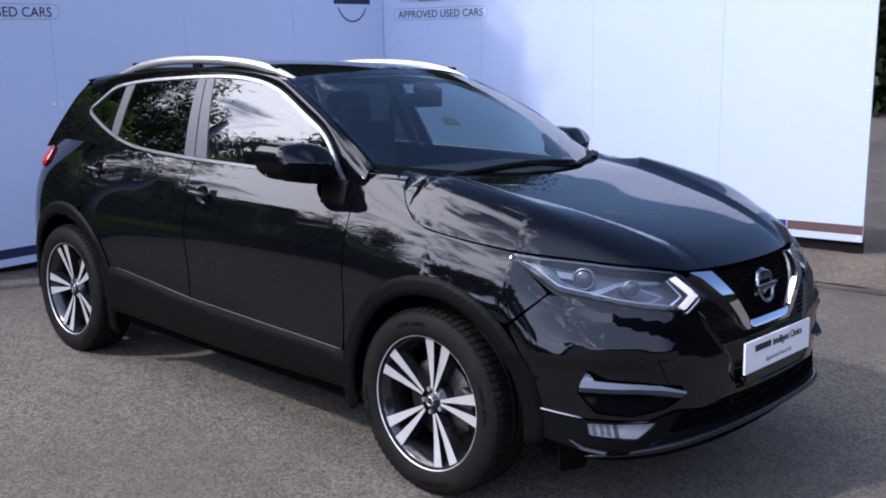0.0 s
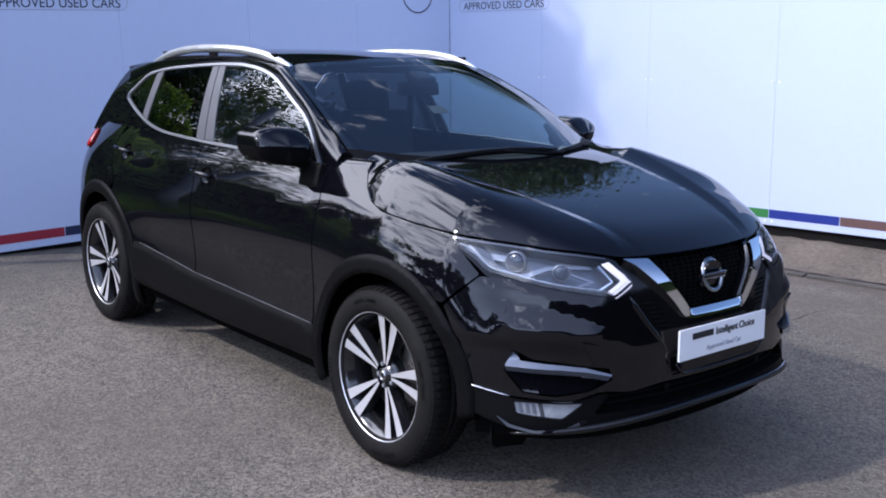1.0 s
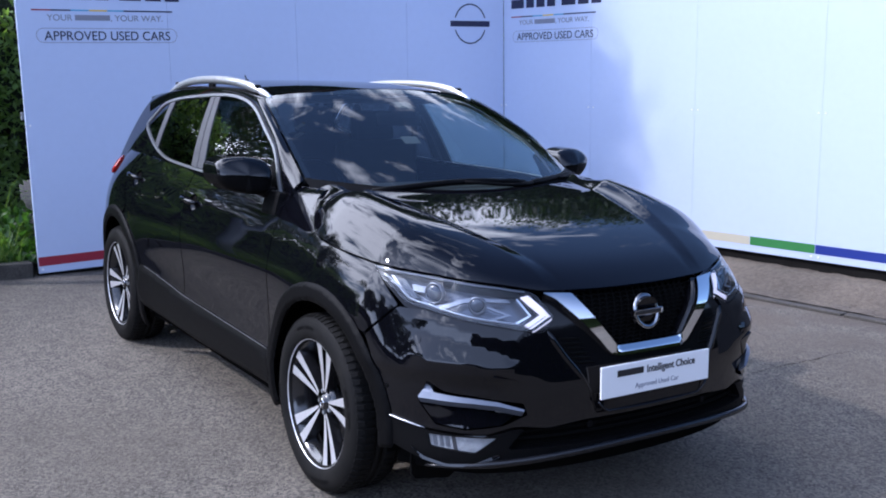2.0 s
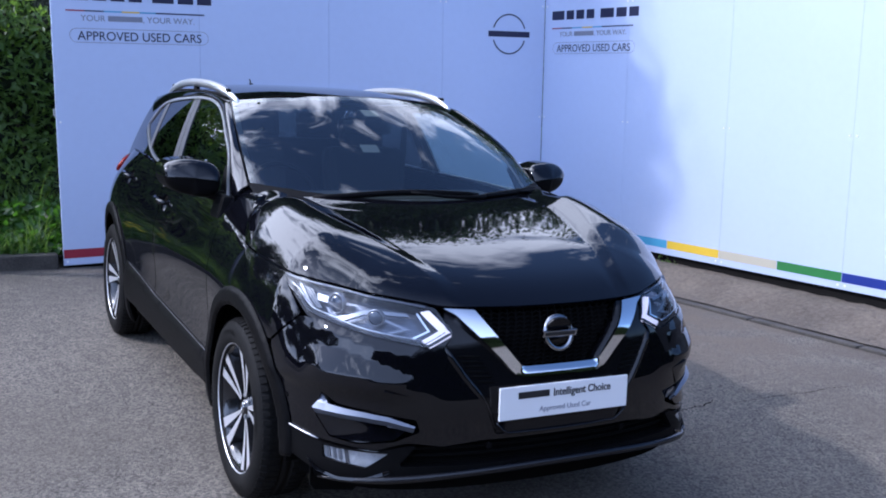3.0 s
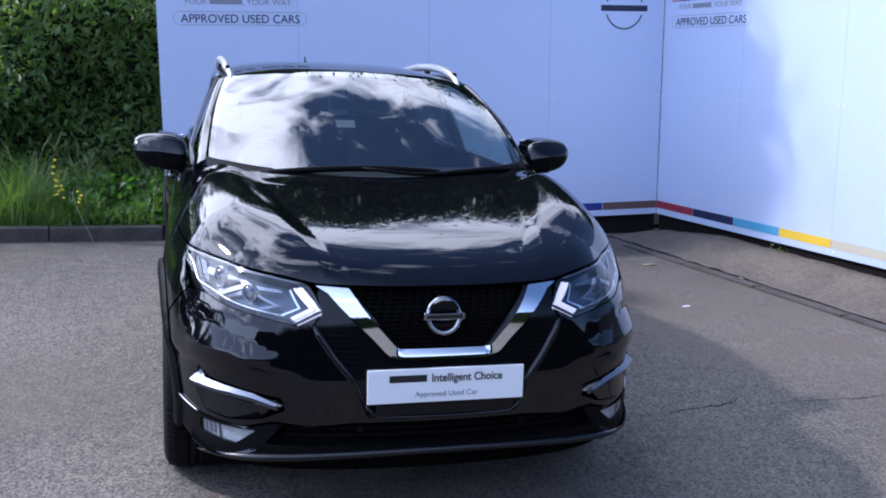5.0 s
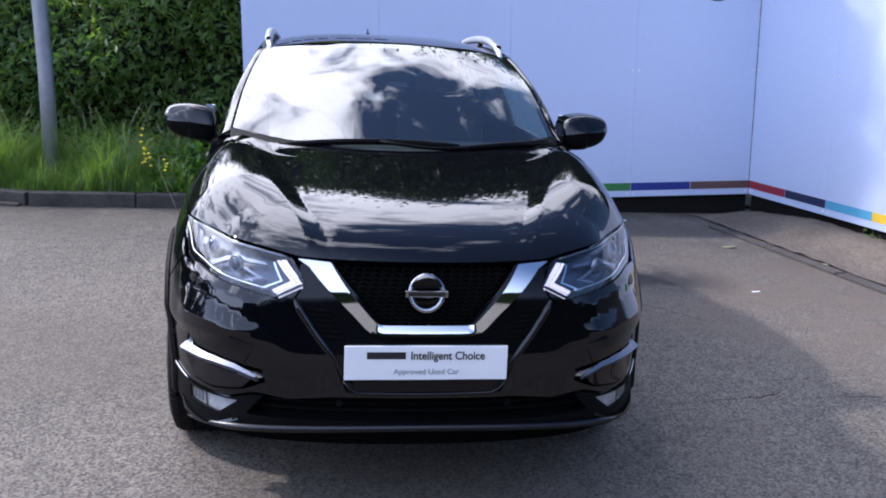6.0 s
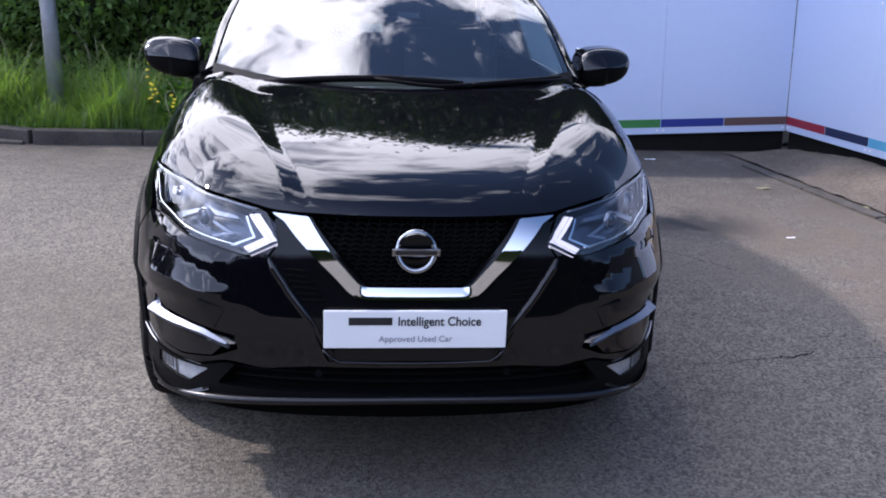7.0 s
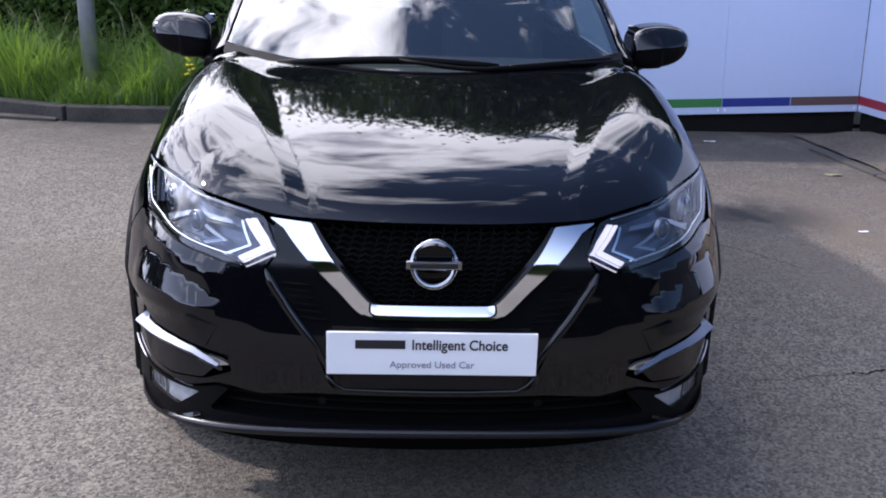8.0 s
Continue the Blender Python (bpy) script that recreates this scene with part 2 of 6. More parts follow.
def asphalt():
    m = material("asphalt", (.117, .105, .089), .86, vary=.4, scale=.7, bump=.008, bump_scale=150, second=(.077, .069, .058))
    n, l = m.node_tree.nodes, m.node_tree.links
    b = n["Principled BSDF"]
    co, vor, ramp, mix = n.new("ShaderNodeTexCoord"), n.new("ShaderNodeTexVoronoi"), n.new("ShaderNodeValToRGB"), n.new("ShaderNodeMix")
    vor.inputs["Scale"].default_value = 105
    ramp.color_ramp.elements[0].position, ramp.color_ramp.elements[1].position = .1, .9
    ramp.color_ramp.elements[0].color, ramp.color_ramp.elements[1].color = (.22, .22, .23, 1), (2.25, 2.18, 2.05, 1)
    mix.data_type, mix.blend_type = "RGBA", "MULTIPLY"
    mix.inputs["Factor"].default_value = .85
    l.new(co.outputs["Object"], vor.inputs["Vector"])
    l.new(vor.outputs["Color"], ramp.inputs[0])
    old = b.inputs["Base Color"].links[0].from_socket
    l.new(old, mix.inputs["A"])
    l.new(ramp.outputs["Color"], mix.inputs["B"])
    # brown silt and dark damp stains
    st, sr, sm = n.new("ShaderNodeTexNoise"), n.new("ShaderNodeMapRange"), n.new("ShaderNodeMix")
    st.inputs["Scale"].default_value, st.inputs["Detail"].default_value = .55, 6
    sr.inputs["From Min"].default_value, sr.inputs["From Max"].default_value = .5, .72
    sr.inputs["To Max"].default_value = .55
    sm.data_type = "RGBA"
    sm.inputs["B"].default_value = (.105, .088, .066, 1)
    l.new(co.outputs["Object"], st.inputs["Vector"])
    l.new(st.outputs["Fac"], sr.inputs["Value"])
    l.new(sr.outputs["Result"], sm.inputs["Factor"])
    l.new(mix.outputs["Result"], sm.inputs["A"])
    # brown silt and shade painted along the boards, a sunlit patch, a dark oil stain
    sep, nz, nr = n.new("ShaderNodeSeparateXYZ"), n.new("ShaderNodeTexNoise"), n.new("ShaderNodeMapRange")
    nz.inputs["Scale"].default_value, nz.inputs["Detail"].default_value, nz.inputs["Roughness"].default_value = 2.3, 8, .65
    nr.inputs["From Min"].default_value, nr.inputs["From Max"].default_value = .34, .55
    l.new(co.outputs["Object"], sep.inputs[0])
    l.new(co.outputs["Object"], nz.inputs["Vector"])
    l.new(nz.outputs["Fac"], nr.inputs["Value"])
    last = sm.outputs["Result"]
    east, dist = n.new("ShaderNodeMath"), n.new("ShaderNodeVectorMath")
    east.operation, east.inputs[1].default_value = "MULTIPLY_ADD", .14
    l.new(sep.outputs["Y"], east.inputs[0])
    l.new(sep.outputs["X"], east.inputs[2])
    dist.operation, dist.inputs[1].default_value = "DISTANCE", (2.05, 2.45, 0)
    l.new(co.outputs["Object"], dist.inputs[0])
    # brown ground lit by the sun, its brightness put into the colour
    sunlit_patch = n.new("ShaderNodeVectorMath")
    sunlit_patch.operation, sunlit_patch.inputs[1].default_value = "DISTANCE", (2.75, 1.9, 0)
    l.new(co.outputs["Object"], sunlit_patch.inputs[0])
    for source, lo, hi, top, tone in ((east.outputs[0], 1.9, 3.75, .8, (.066, .052, .039)), (sep.outputs["Y"], 3.4, 4.9, .75, (.050, .042, .035)), (sunlit_patch.outputs["Value"], 1.7, .5, .62, (.140, .108, .076)), (dist.outputs["Value"], .55, .15, .95, (.018, .017, .016))):
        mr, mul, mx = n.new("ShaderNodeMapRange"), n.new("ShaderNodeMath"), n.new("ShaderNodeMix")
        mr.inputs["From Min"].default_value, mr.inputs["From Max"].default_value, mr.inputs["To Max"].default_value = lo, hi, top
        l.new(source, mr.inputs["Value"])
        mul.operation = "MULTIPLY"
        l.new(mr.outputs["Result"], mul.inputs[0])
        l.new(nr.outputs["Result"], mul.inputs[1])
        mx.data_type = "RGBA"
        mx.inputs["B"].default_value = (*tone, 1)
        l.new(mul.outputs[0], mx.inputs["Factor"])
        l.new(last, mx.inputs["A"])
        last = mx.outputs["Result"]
    l.new(last, b.inputs["Base Color"])
    return m


M_ASPHALT = asphalt()
M_PAINT = material("black_car_paint", (.0026, .0027, .0042), .4, coat=1.0, spec=.0, vary=.3, scale=900)
M_PAINT.node_tree.nodes["Principled BSDF"].inputs["Coat IOR"].default_value = 1.48
M_PAINT.node_tree.nodes["Principled BSDF"].inputs["Coat Roughness"].default_value = .028
M_PLASTIC = material("black_textured_plastic", (.004, .004, .0044), .5, spec=.06, bump=.0004, bump_scale=700, vary=.2, scale=6)
M_LIP = material("semi_gloss_black_plastic", (.006, .006, .0075), .26, spec=.45, bump=.0002, bump_scale=500)
M_NET = material("matt_black_net", (.004, .004, .004), .7, spec=.03)
M_GLOSS = material("gloss_black_plastic", (.004, .004, .005), .10, spec=.28)
# glossless black: paints deep shade into the car's openings; also colours cracks
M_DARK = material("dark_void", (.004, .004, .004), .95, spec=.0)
M_CHROME = material("chrome", (.82, .83, .85), .07, 1.0)
M_BADGE = material("dark_chrome", (.34, .345, .36), .10, 1.0)
M_SATIN = material("satin_silver", (.78, .79, .81), .28, .8, vary=.08, scale=20)
M_BLADE = material("satin_blade_silver", (.155, .175, .22), .42, .6, vary=.08, scale=20)
M_TRIM = material("polished_trim", (.50, .51, .54), .28, .8)
M_BALL = material("projector_glass", (.02, .028, .05), .14, .0, spec=.9)
M_RUBBER = material("tyre_rubber", (.0055, .0055, .006), .66, spec=.10, bump=.0006, bump_scale=300, vary=.35, scale=14, second=(.012, .0115, .0105))
M_ALLOY = material("machined_alloy", (.72, .72, .74), .34, .6, vary=.1, scale=60)
M_WHEELBLACK = material("gloss_black_wheel_paint", (.010, .010, .011), .2, coat=.5)
M_DISC = material("brake_disc_steel", (.11, .105, .10), .45, 1.0, vary=.3, scale=30)
M_SCREEN = glass("windscreen_glass", (.76, .85, .83), 2.25)
M_SIDE = glass("side_glass", (.50, .61, .60), 2.3)
M_PRIVACY = glass("privacy_glass", (.07, .08, .085), 1.75)
M_LENS = glass("lamp_lens", (.92, .94, .96), 1.62)
M_LAMPIN = material("lamp_reflector", (.20, .215, .25), .34, .85)
M_LAMPBASE = material("lamp_bowl", (.11, .125, .165), .30, .65, vary=.3, scale=25)
M_LAMPDARK = material("lamp_dark_bezel", (.05, .052, .06), .25)
M_FOG = material("fog_reflector", (.55, .56, .58), .34, .4, vary=.45, scale=45)
M_RED = material("red_lamp_lens", (.32, .012, .012), .1, coat=.6)
M_FILM = material("grey_pillar_film", (.11, .11, .118), .35, .2, vary=.15, scale=30)
M_CLOTH = material("dark_seat_cloth", (.02, .02, .023), .85, vary=.4, scale=20)
M_WHITE = material("white_print_board", (.51, .58, .755), .38, vary=.035, scale=1.2)
M_NAVY = material("navy_print", (.012, .014, .045), .45)
M_GREYPRINT = material("grey_print", (.22, .23, .28), .45)
M_STEEL = material("galvanised_steel", (.34, .36, .39), .5, .55, vary=.3, scale=9, bump=.0006, bump_scale=90)
M_KERB = material("old_concrete", (.076, .067, .056), .92, vary=.6, scale=5, bump=.006, bump_scale=38, second=(.030, .027, .022))
M_SILT = material("silty_gravel", (.15, .122, .092), .95, vary=.5, scale=2.2, bump=.012, bump_scale=70, second=(.075, .061, .047))
M_SOIL = material("dark_soil", (.05, .045, .03), .95, vary=.5, scale=4, bump=.02, bump_scale=25)
M_GAPSHADE = material("hoarding_gap_shade", (.012, .011, .010), .9, vary=.4, scale=5, spec=.1)
M_LEAF = leafy("laurel_leaf", (.135, .205, .068), (.055, .094, .031))
M_TREELEAF = leafy("tree_leaf", (.038, .068, .020), (.018, .036, .011), .5, .22)
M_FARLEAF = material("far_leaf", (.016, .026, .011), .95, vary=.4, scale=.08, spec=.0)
M_GRASS = leafy("grass_blade", (.155, .240, .062), (.060, .112, .030), .5, .32)
M_BARK = material("bark", (.09, .07, .05), .9, vary=.5, scale=6, bump=.02, bump_scale=18)
M_YELLOW = material("yellow_petal", (.75, .60, .03), .6)
M_STRAW = material("dry_stem", (.26, .25, .14), .8, vary=.4, scale=30)
M_FENCE = material("dark_grey_sheet_metal", (.045, .05, .06), .5, .2, vary=.3, scale=2)
M_PAPER = material("white_card", (.80, .80, .80), .5)
M_CARD = material("faded_card", (.07, .075, .08), .6)
M_PRINT = material("black_print", (.012, .012, .014), .5)
M_DRL = material("white_light_guide", (.85, .78, .80), .3)
M_DRL.node_tree.nodes["Principled BSDF"].inputs["Emission Color"].default_value = (1, .90, .92, 1)
M_DRL.node_tree.nodes["Principled BSDF"].inputs["Emission Strength"].default_value = .35
M_PRINTS = [material(n, c, .42, vary=.06, scale=9) for n, c in (
    ("red_print", (.30, .025, .045)), ("dark_blue_print", (.018, .025, .07)), ("cyan_print", (.10, .36, .55)), ("yellow_print", (.75, .50, .035)),
    ("beige_print", (.52, .48, .36)), ("green_print", (.04, .19, .05)), ("blue_print", (.018, .034, .22)), ("brown_print", (.12, .07, .062)))]


# ---- mesh helpers ----
def thing(name, label, category, at=None, group="", kind=""):
    ob = new(name)
    ob.empty_display_size = .1
    if at is not None:
        ob.matrix_world = at
    return tagged(ob, label, category, group, kind)


def obj(name, verts, faces, mat, parent=None, label="", smooth=True, normals=None, at=None):
    """One mesh object from vertices and faces; a part when it has a parent."""
    me = bpy.data.meshes.new(name)
    me.from_pydata([tuple(v) for v in verts], [], [tuple(f) for f in faces])
    me.materials.append(mat)
    me.polygons.foreach_set("use_smooth", [smooth] * len(me.polygons))
    if normals is not None:
        me.normals_split_custom_set_from_vertices([tuple(v) for v in normals])
    me.update()
    ob = new(name, me)
    ob.parent = parent
    if at is not None:
        ob.matrix_basis = at
    if label:
        ob["label"] = label
    return ob


def part(name, bm, mat, parent, label="", smooth=False):
    me = bpy.data.meshes.new(name)
    bm.to_mesh(me)
    bm.free()
    me.materials.append(mat)
    me.polygons.foreach_set("use_smooth", [smooth] * len(me.polygons))
    ob = new(name, me)
    ob.parent = parent
    if label:
        ob["label"] = label
    return ob


def box(bm, size, m=None, bevel=0.0):
    r = bmesh.ops.create_cube(bm, size=1, matrix=(m or Matrix()) @ Matrix.Diagonal((*size, 1)))
    if bevel:
        edges = list({e for v in r["verts"] for e in v.link_edges})
        bmesh.ops.bevel(bm, geom=edges, offset=bevel, segments=2, affect="EDGES", profile=.6)
    return bm


def bar(name, size, mat, parent, m, bevel=.004, label=""):
    return part(name, box(bmesh.new(), size, m, bevel), mat, parent, label)


def tube(path, radius, sides=8, flat=1.0):
    """Vertices and faces of a tube along a path; radius may be a list."""
    path = [Vector(p) for p in path]
    rad = radius if isinstance(radius, (list, tuple, np.ndarray)) else [radius] * len(path)
    vs, fs = [], []
    up = Vector((0, 0, 1))
    for i, p in enumerate(path):
        t = (path[min(i + 1, len(path) - 1)] - path[max(i - 1, 0)]).normalized()
        a = t.cross(up)
        a = a.normalized() if a.length > 1e-4 else Vector((1, 0, 0))
        b = a.cross(t)
        for k in range(sides):
            q = 2 * math.pi * k / sides
            vs.append(p + (a * math.cos(q) + b * math.sin(q) * flat) * rad[i])
    for i in range(len(path) - 1):
        for k in range(sides):
            j = (k + 1) % sides
            fs.append((i * sides + k, i * sides + j, (i + 1) * sides + j, (i + 1) * sides + k))
    fs.append(tuple(range(sides))[::-1])
    fs.append(tuple((len(path) - 1) * sides + k for k in range(sides)))
    return vs, fs


def lathe(profile, n=64):
    """A profile of (radius, depth) turned round the x axis."""
    vs, fs = [], []
    for k in range(n):
        q = 2 * math.pi * k / n
        vs += [(d, r * math.cos(q), r * math.sin(q)) for r, d in profile]
    m = len(profile)
    for k in range(n):
        j = (k + 1) % n
        fs += [(k * m + i, k * m + i + 1, j * m + i + 1, j * m + i) for i in range(m - 1)]
    return vs, fs


def text_part(name, words, size, mat, parent, m, width=None, align="LEFT", weight=.004):
    cu = bpy.data.curves.new(name, "FONT")
    cu.body, cu.size, cu.align_x, cu.extrude, cu.offset = words, size, align, .0006, size * weight
    tmp = bpy.data.objects.new(name, cu)
    me = bpy.data.meshes.new_from_object(tmp)
    bpy.data.objects.remove(tmp)
    co = np.array([v.co for v in me.vertices])
    if width:
        k = width / (co[:, 0].max() - co[:, 0].min())
        for v in me.vertices:
            v.co.x = (v.co.x - co[:, 0].min()) * k
    me.materials.append(mat)
    ob = new(name, me)
    ob.parent = parent
    ob.matrix_basis = m
    return ob


# ---- ground ----
def sheet(name, corners, z, mat, label, kind="structure", n=1, rough=0.0, category="ground"):
    c = [Vector((*p, z)) for p in corners]
    vs, fs = [], []
    for i in range(n + 1):
        for j in range(n + 1):
            a, b = i / n, j / n
            p = c[0].lerp(c[1], a).lerp(c[3].lerp(c[2], a), b)
            p.z += rough * noise.noise(p * 3.1) if rough else 0
            vs.append(p)
    for i in range(n):
        for j in range(n):
            k = i * (n + 1) + j
            fs.append((k, k + n + 1, k + n + 2, k + 1))
    ob = obj(name, vs, fs, mat)
    return tagged(ob, label, category, kind=kind)


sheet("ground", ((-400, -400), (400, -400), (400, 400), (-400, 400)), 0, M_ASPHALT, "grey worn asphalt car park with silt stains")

# fine cracks in the asphalt
def crack(a, b, width, seed):
    rnd = random.Random(seed)
    a, b = Vector(a), Vector(b)
    side = Vector((-(b - a).y, (b - a).x)).normalized()
    vs, n = [], 40
    drift = 0
    for i in range(n + 1):
        drift += rnd.uniform(-.008, .008)
        p = a.lerp(b, i / n) + side * drift
        w = width * rnd.uniform(.3, 1) * min(1, i / 5, (n - i) / 5)
        vs += [(p.x - side.x * w, p.y - side.y * w, .002), (p.x + side.x * w, p.y + side.y * w, .002)]
    return obj("crack", vs, [(2 * i, 2 * i + 1, 2 * i + 3, 2 * i + 2) for i in range(n)], M_DARK, bpy.data.objects["ground"], smooth=False)


crack((1.20, .14), (1.66, .215), .003, 1)
crack((1.62, .21), (1.86, .225), .007, 2)
crack((1.84, .225), (2.9, .16), .003, 3)
crack((1.55, 1.95), (1.95, 1.42), .004, 4)

# hoarding walls: origin at the top of the colour band, u along, w up
LEAN = Vector((-.037, 0, 1)).normalized()


def wall_frame(a, b):
    u = (Vector(b) - Vector(a)).normalized()
    n = LEAN.cross(u).normalized()
    w = u.cross(n) * -1 if u.cross(n).z < 0 else u.cross(n)
    m = Matrix((u, w, u.cross(w))).transposed().to_4x4()
    m.translation = Vector(a)
    return m


WALL_A, WALL_C = Vector((-.89, 4.88, .150)), Vector((3.77, 5.0, .331))
WALL_E = WALL_C + Vector((.139, -.99, .009)) * 4.64
FRAME_BACK, FRAME_RIGHT = wall_frame(WALL_A, WALL_C), wall_frame(WALL_C, WALL_E)


def ring_plate(name, cx, cy, pts_out, pts_in, mat, parent, lift=.001):
    """A flat band between two closed outlines on a wall."""
    n = len(pts_out)
    vs = [(cx + x, cy + y, lift) for x, y in pts_out] + [(cx + x, cy + y, lift) for x, y in pts_in]
    return obj(name, vs, [(i, (i + 1) % n, n + (i + 1) % n, n + i) for i in range(n)], mat, parent, smooth=False)


def pill(hx, hy, n=10):
    r = hy
    out = []
    for s, q0 in ((1, -90), (-1, 90)):
        out += [(s * (hx - r) + r * math.cos(radians(q0 + 180 * i / n)), r * math.sin(radians(q0 + 180 * i / n))) for i in range(n + 1)]
    return out


def flat_bar(name, x, y, w, h, mat, parent, lift=.0012):
    return obj(name, [(x, y, lift), (x + w, y, lift), (x + w, y + h, lift), (x, y + h, lift)], [(0, 1, 2, 3)], mat, parent, smooth=False)


def hoarding(name, frame_m, length, label, logo):
    wall = thing(name, label, "hoarding wall", frame_m, kind="structure")
    step = length / 4
    for k in range(4):
        bm = box(bmesh.new(), (step - .0016, 2.34, .03), pose(step * (k + .5), 1.04, -.0155), .0008)
        panel_ob = part("panel", bm, M_WHITE, wall)
        for x in (.03, step - .03):
            for y in (-.1, 1.03, 2.12):
                bm = bmesh.new()
                bmesh.ops.create_cone(bm, cap_ends=True, segments=8, radius1=.010, radius2=.006, depth=.006, matrix=pose(step * k + x, y, .0025))
                part("screw", bm, M_PAPER, panel_ob)
    for k in range(8):
        b = length / 8
        flat_bar("colour_band", k * b + .003, -.072, b - .006, .072, M_PRINTS[k], wall, .0012)
    # word mark: plain shapes, coloured rule, slogan, framed line
    widths = (.175, .105, .11, .105, 0, .175, .13, .12)
    x = .11
    for wd in widths:
        if wd:
            flat_bar("word_mark", x, 1.985, wd, .085, M_NAVY, wall)
            x += wd + .032
        else:
            x += .05
    for k, (c, wd) in enumerate(((0, .14), (1, .15), (2, .14), (3, .14), (2, .13), (1, .30), (1, .10))):
        flat_bar("rule", .11 + sum((.14, .15, .14, .14, .13, .30, .10)[:k]), 1.898, wd, .011, M_PRINTS[c], wall)
    text_part("slogan", "YOUR", .066, M_GREYPRINT, wall, pose(.22, 1.825, .001), .19)
    flat_bar("brand_bar", .43, 1.827, .27, .042, M_GREYPRINT, wall)
    text_part("slogan", ", YOUR WAY.", .066, M_GREYPRINT, wall, pose(.705, 1.825, .001), .42)
    ring_plate("frame_line", .685, 1.712, pill(.555, .056), pill(.551, .052), M_GREYPRINT, wall)
    text_part("lettering", "APPROVED USED CARS", .10, M_NAVY, wall, pose(.19, 1.676, .001), .99)
    if logo:
        for s in (1, -1):
            n = 20
            a0 = 18
            qs = [radians(a0 + (180 - 2 * a0) * i / n) for i in range(n + 1)]
            vs = [(4.24 + r * math.cos(q), 1.84 + s * (r * math.sin(q)), .001) for q in qs for r in (.196, .182)]
            obj("ring", vs, [(2 * i, 2 * i + 1, 2 * i + 3, 2 * i + 2) for i in range(n)], M_NAVY, wall, smooth=False)
        flat_bar("brand_bar", 4.000, 1.813, .48, .055, M_NAVY, wall)
    # legs and rail behind the boards
    for k in range(5):
        x = min(max(step * k, .05), length - .05)
        bar("leg", (.05, 2.62, .05), M_FENCE, wall, pose(x, .92, -.092), .004)
    bar("rail", (length, .06, .04), M_STEEL, wall, pose(length / 2, 1.1, -.140), .004)
    # near-black board added to paint the shade in the gap below
    bar("gap_shade_board", (length, .42, .03), M_GAPSHADE, wall, pose(length / 2, -.315, -.050), .004)
    return wall


hoarding("wall_north", FRAME_BACK, 4.66, "white printed hoarding with coloured band and navy words, in shade", True)
hoarding("wall_east", FRAME_RIGHT, 4.64, "white printed hoarding boards raised on legs, sunlit", False)

# kerb stones along the verge
KERB = [(-.93, 4.85), (-1.84, 4.82), (-2.72, 4.80), (-3.52, 5.12), (-4.30, 5.46), (-5.15, 5.84)]
kerb = thing("kerb", "dark weathered concrete kerb stones edging the verge", "kerb", kind="structure")
for (x0, y0), (x1, y1) in zip(KERB, KERB[1:]):
    L = math.hypot(x1 - x0, y1 - y0)
    bm = box(bmesh.new(), (L - .008, .13, .30), pose((x0 + x1) / 2, (y0 + y1) / 2 + .065, -.035 + .004 * random.random(), 0, 0, math.degrees(math.atan2(y1 - y0, x1 - x0))), .014)
    part("kerb_stone", bm, M_KERB, kerb)
bm = box(bmesh.new(), (.84, .12, .14), pose(-3.20, 4.90, -.045, 0, 0, 171), .010)
part("kerb_stone", bm, M_KERB, kerb)
# verge soil
for corners in (((-2.72, 4.9), (-.90, 4.93), (-.90, 9.5), (-2.72, 9.5)), ((-9, 7.6), (-2.72, 4.9), (-2.72, 9.5), (-9, 9.5))):
    sheet("verge", corners, .085, M_SOIL, "dark soil of the planted verge", n=30, rough=.05, category="verge")

sheet("soil_behind_wall", ((-.90, 5.2), (4.2, 5.3), (4.2, 9.5), (-.90, 9.5)), .03, M_SOIL, "dark soil under the hedge behind the hoarding", n=20, rough=.03, category="soil")

# edging and silt under the sunlit boards
edging = thing("edging", "narrow worn concrete edging strip flush with the asphalt", "edging", kind="structure")
for k in range(7):
    y0 = 4.35 - .88 * k
    x0 = 3.20 + .14 * (4.17 - y0)
    bm = box(bmesh.new(), (.10, .87, .12), pose(x0 + .06, y0 - .43, -.044 + .006 * random.random(), 0, 0, 8.0), .010)
    part("edging_stone", bm, M_KERB, edging)
def silt_z(x, y):
    """The silt banks up towards the foot of the boards."""
    run = x - (3.30 + .14 * (4.17 - y))
    t = min(1, max(0, (run - .05) / .5))
    return .014 + .012 * noise.noise(Vector((x * 7, y * 7, 0))) + .135 * t * t * (3 - 2 * t) * min(1, max(.35, (5.2 - y) / 1.2))


vs, fs = [], []
NY, NX = 120, 22
for j in range(NY + 1):
    y = 4.85 - 6.6 * j / NY
    a, b = 3.30 + .14 * (4.17 - y), 5.2 + .14 * (4.17 - y)
    for i in range(NX + 1):
        x = a + (b - a) * (i / NX) ** 1.5
        vs.append((x, y, silt_z(x, y)))
for j in range(NY):
    for i in range(NX):
        k = j * (NX + 1) + i
        fs.append((k, k + NX + 1, k + NX + 2, k + 1))
tagged(obj("silt_strip", vs, fs, M_SILT), "pale brown silt and gravel strip beneath the hoarding", "gravel", kind="structure")


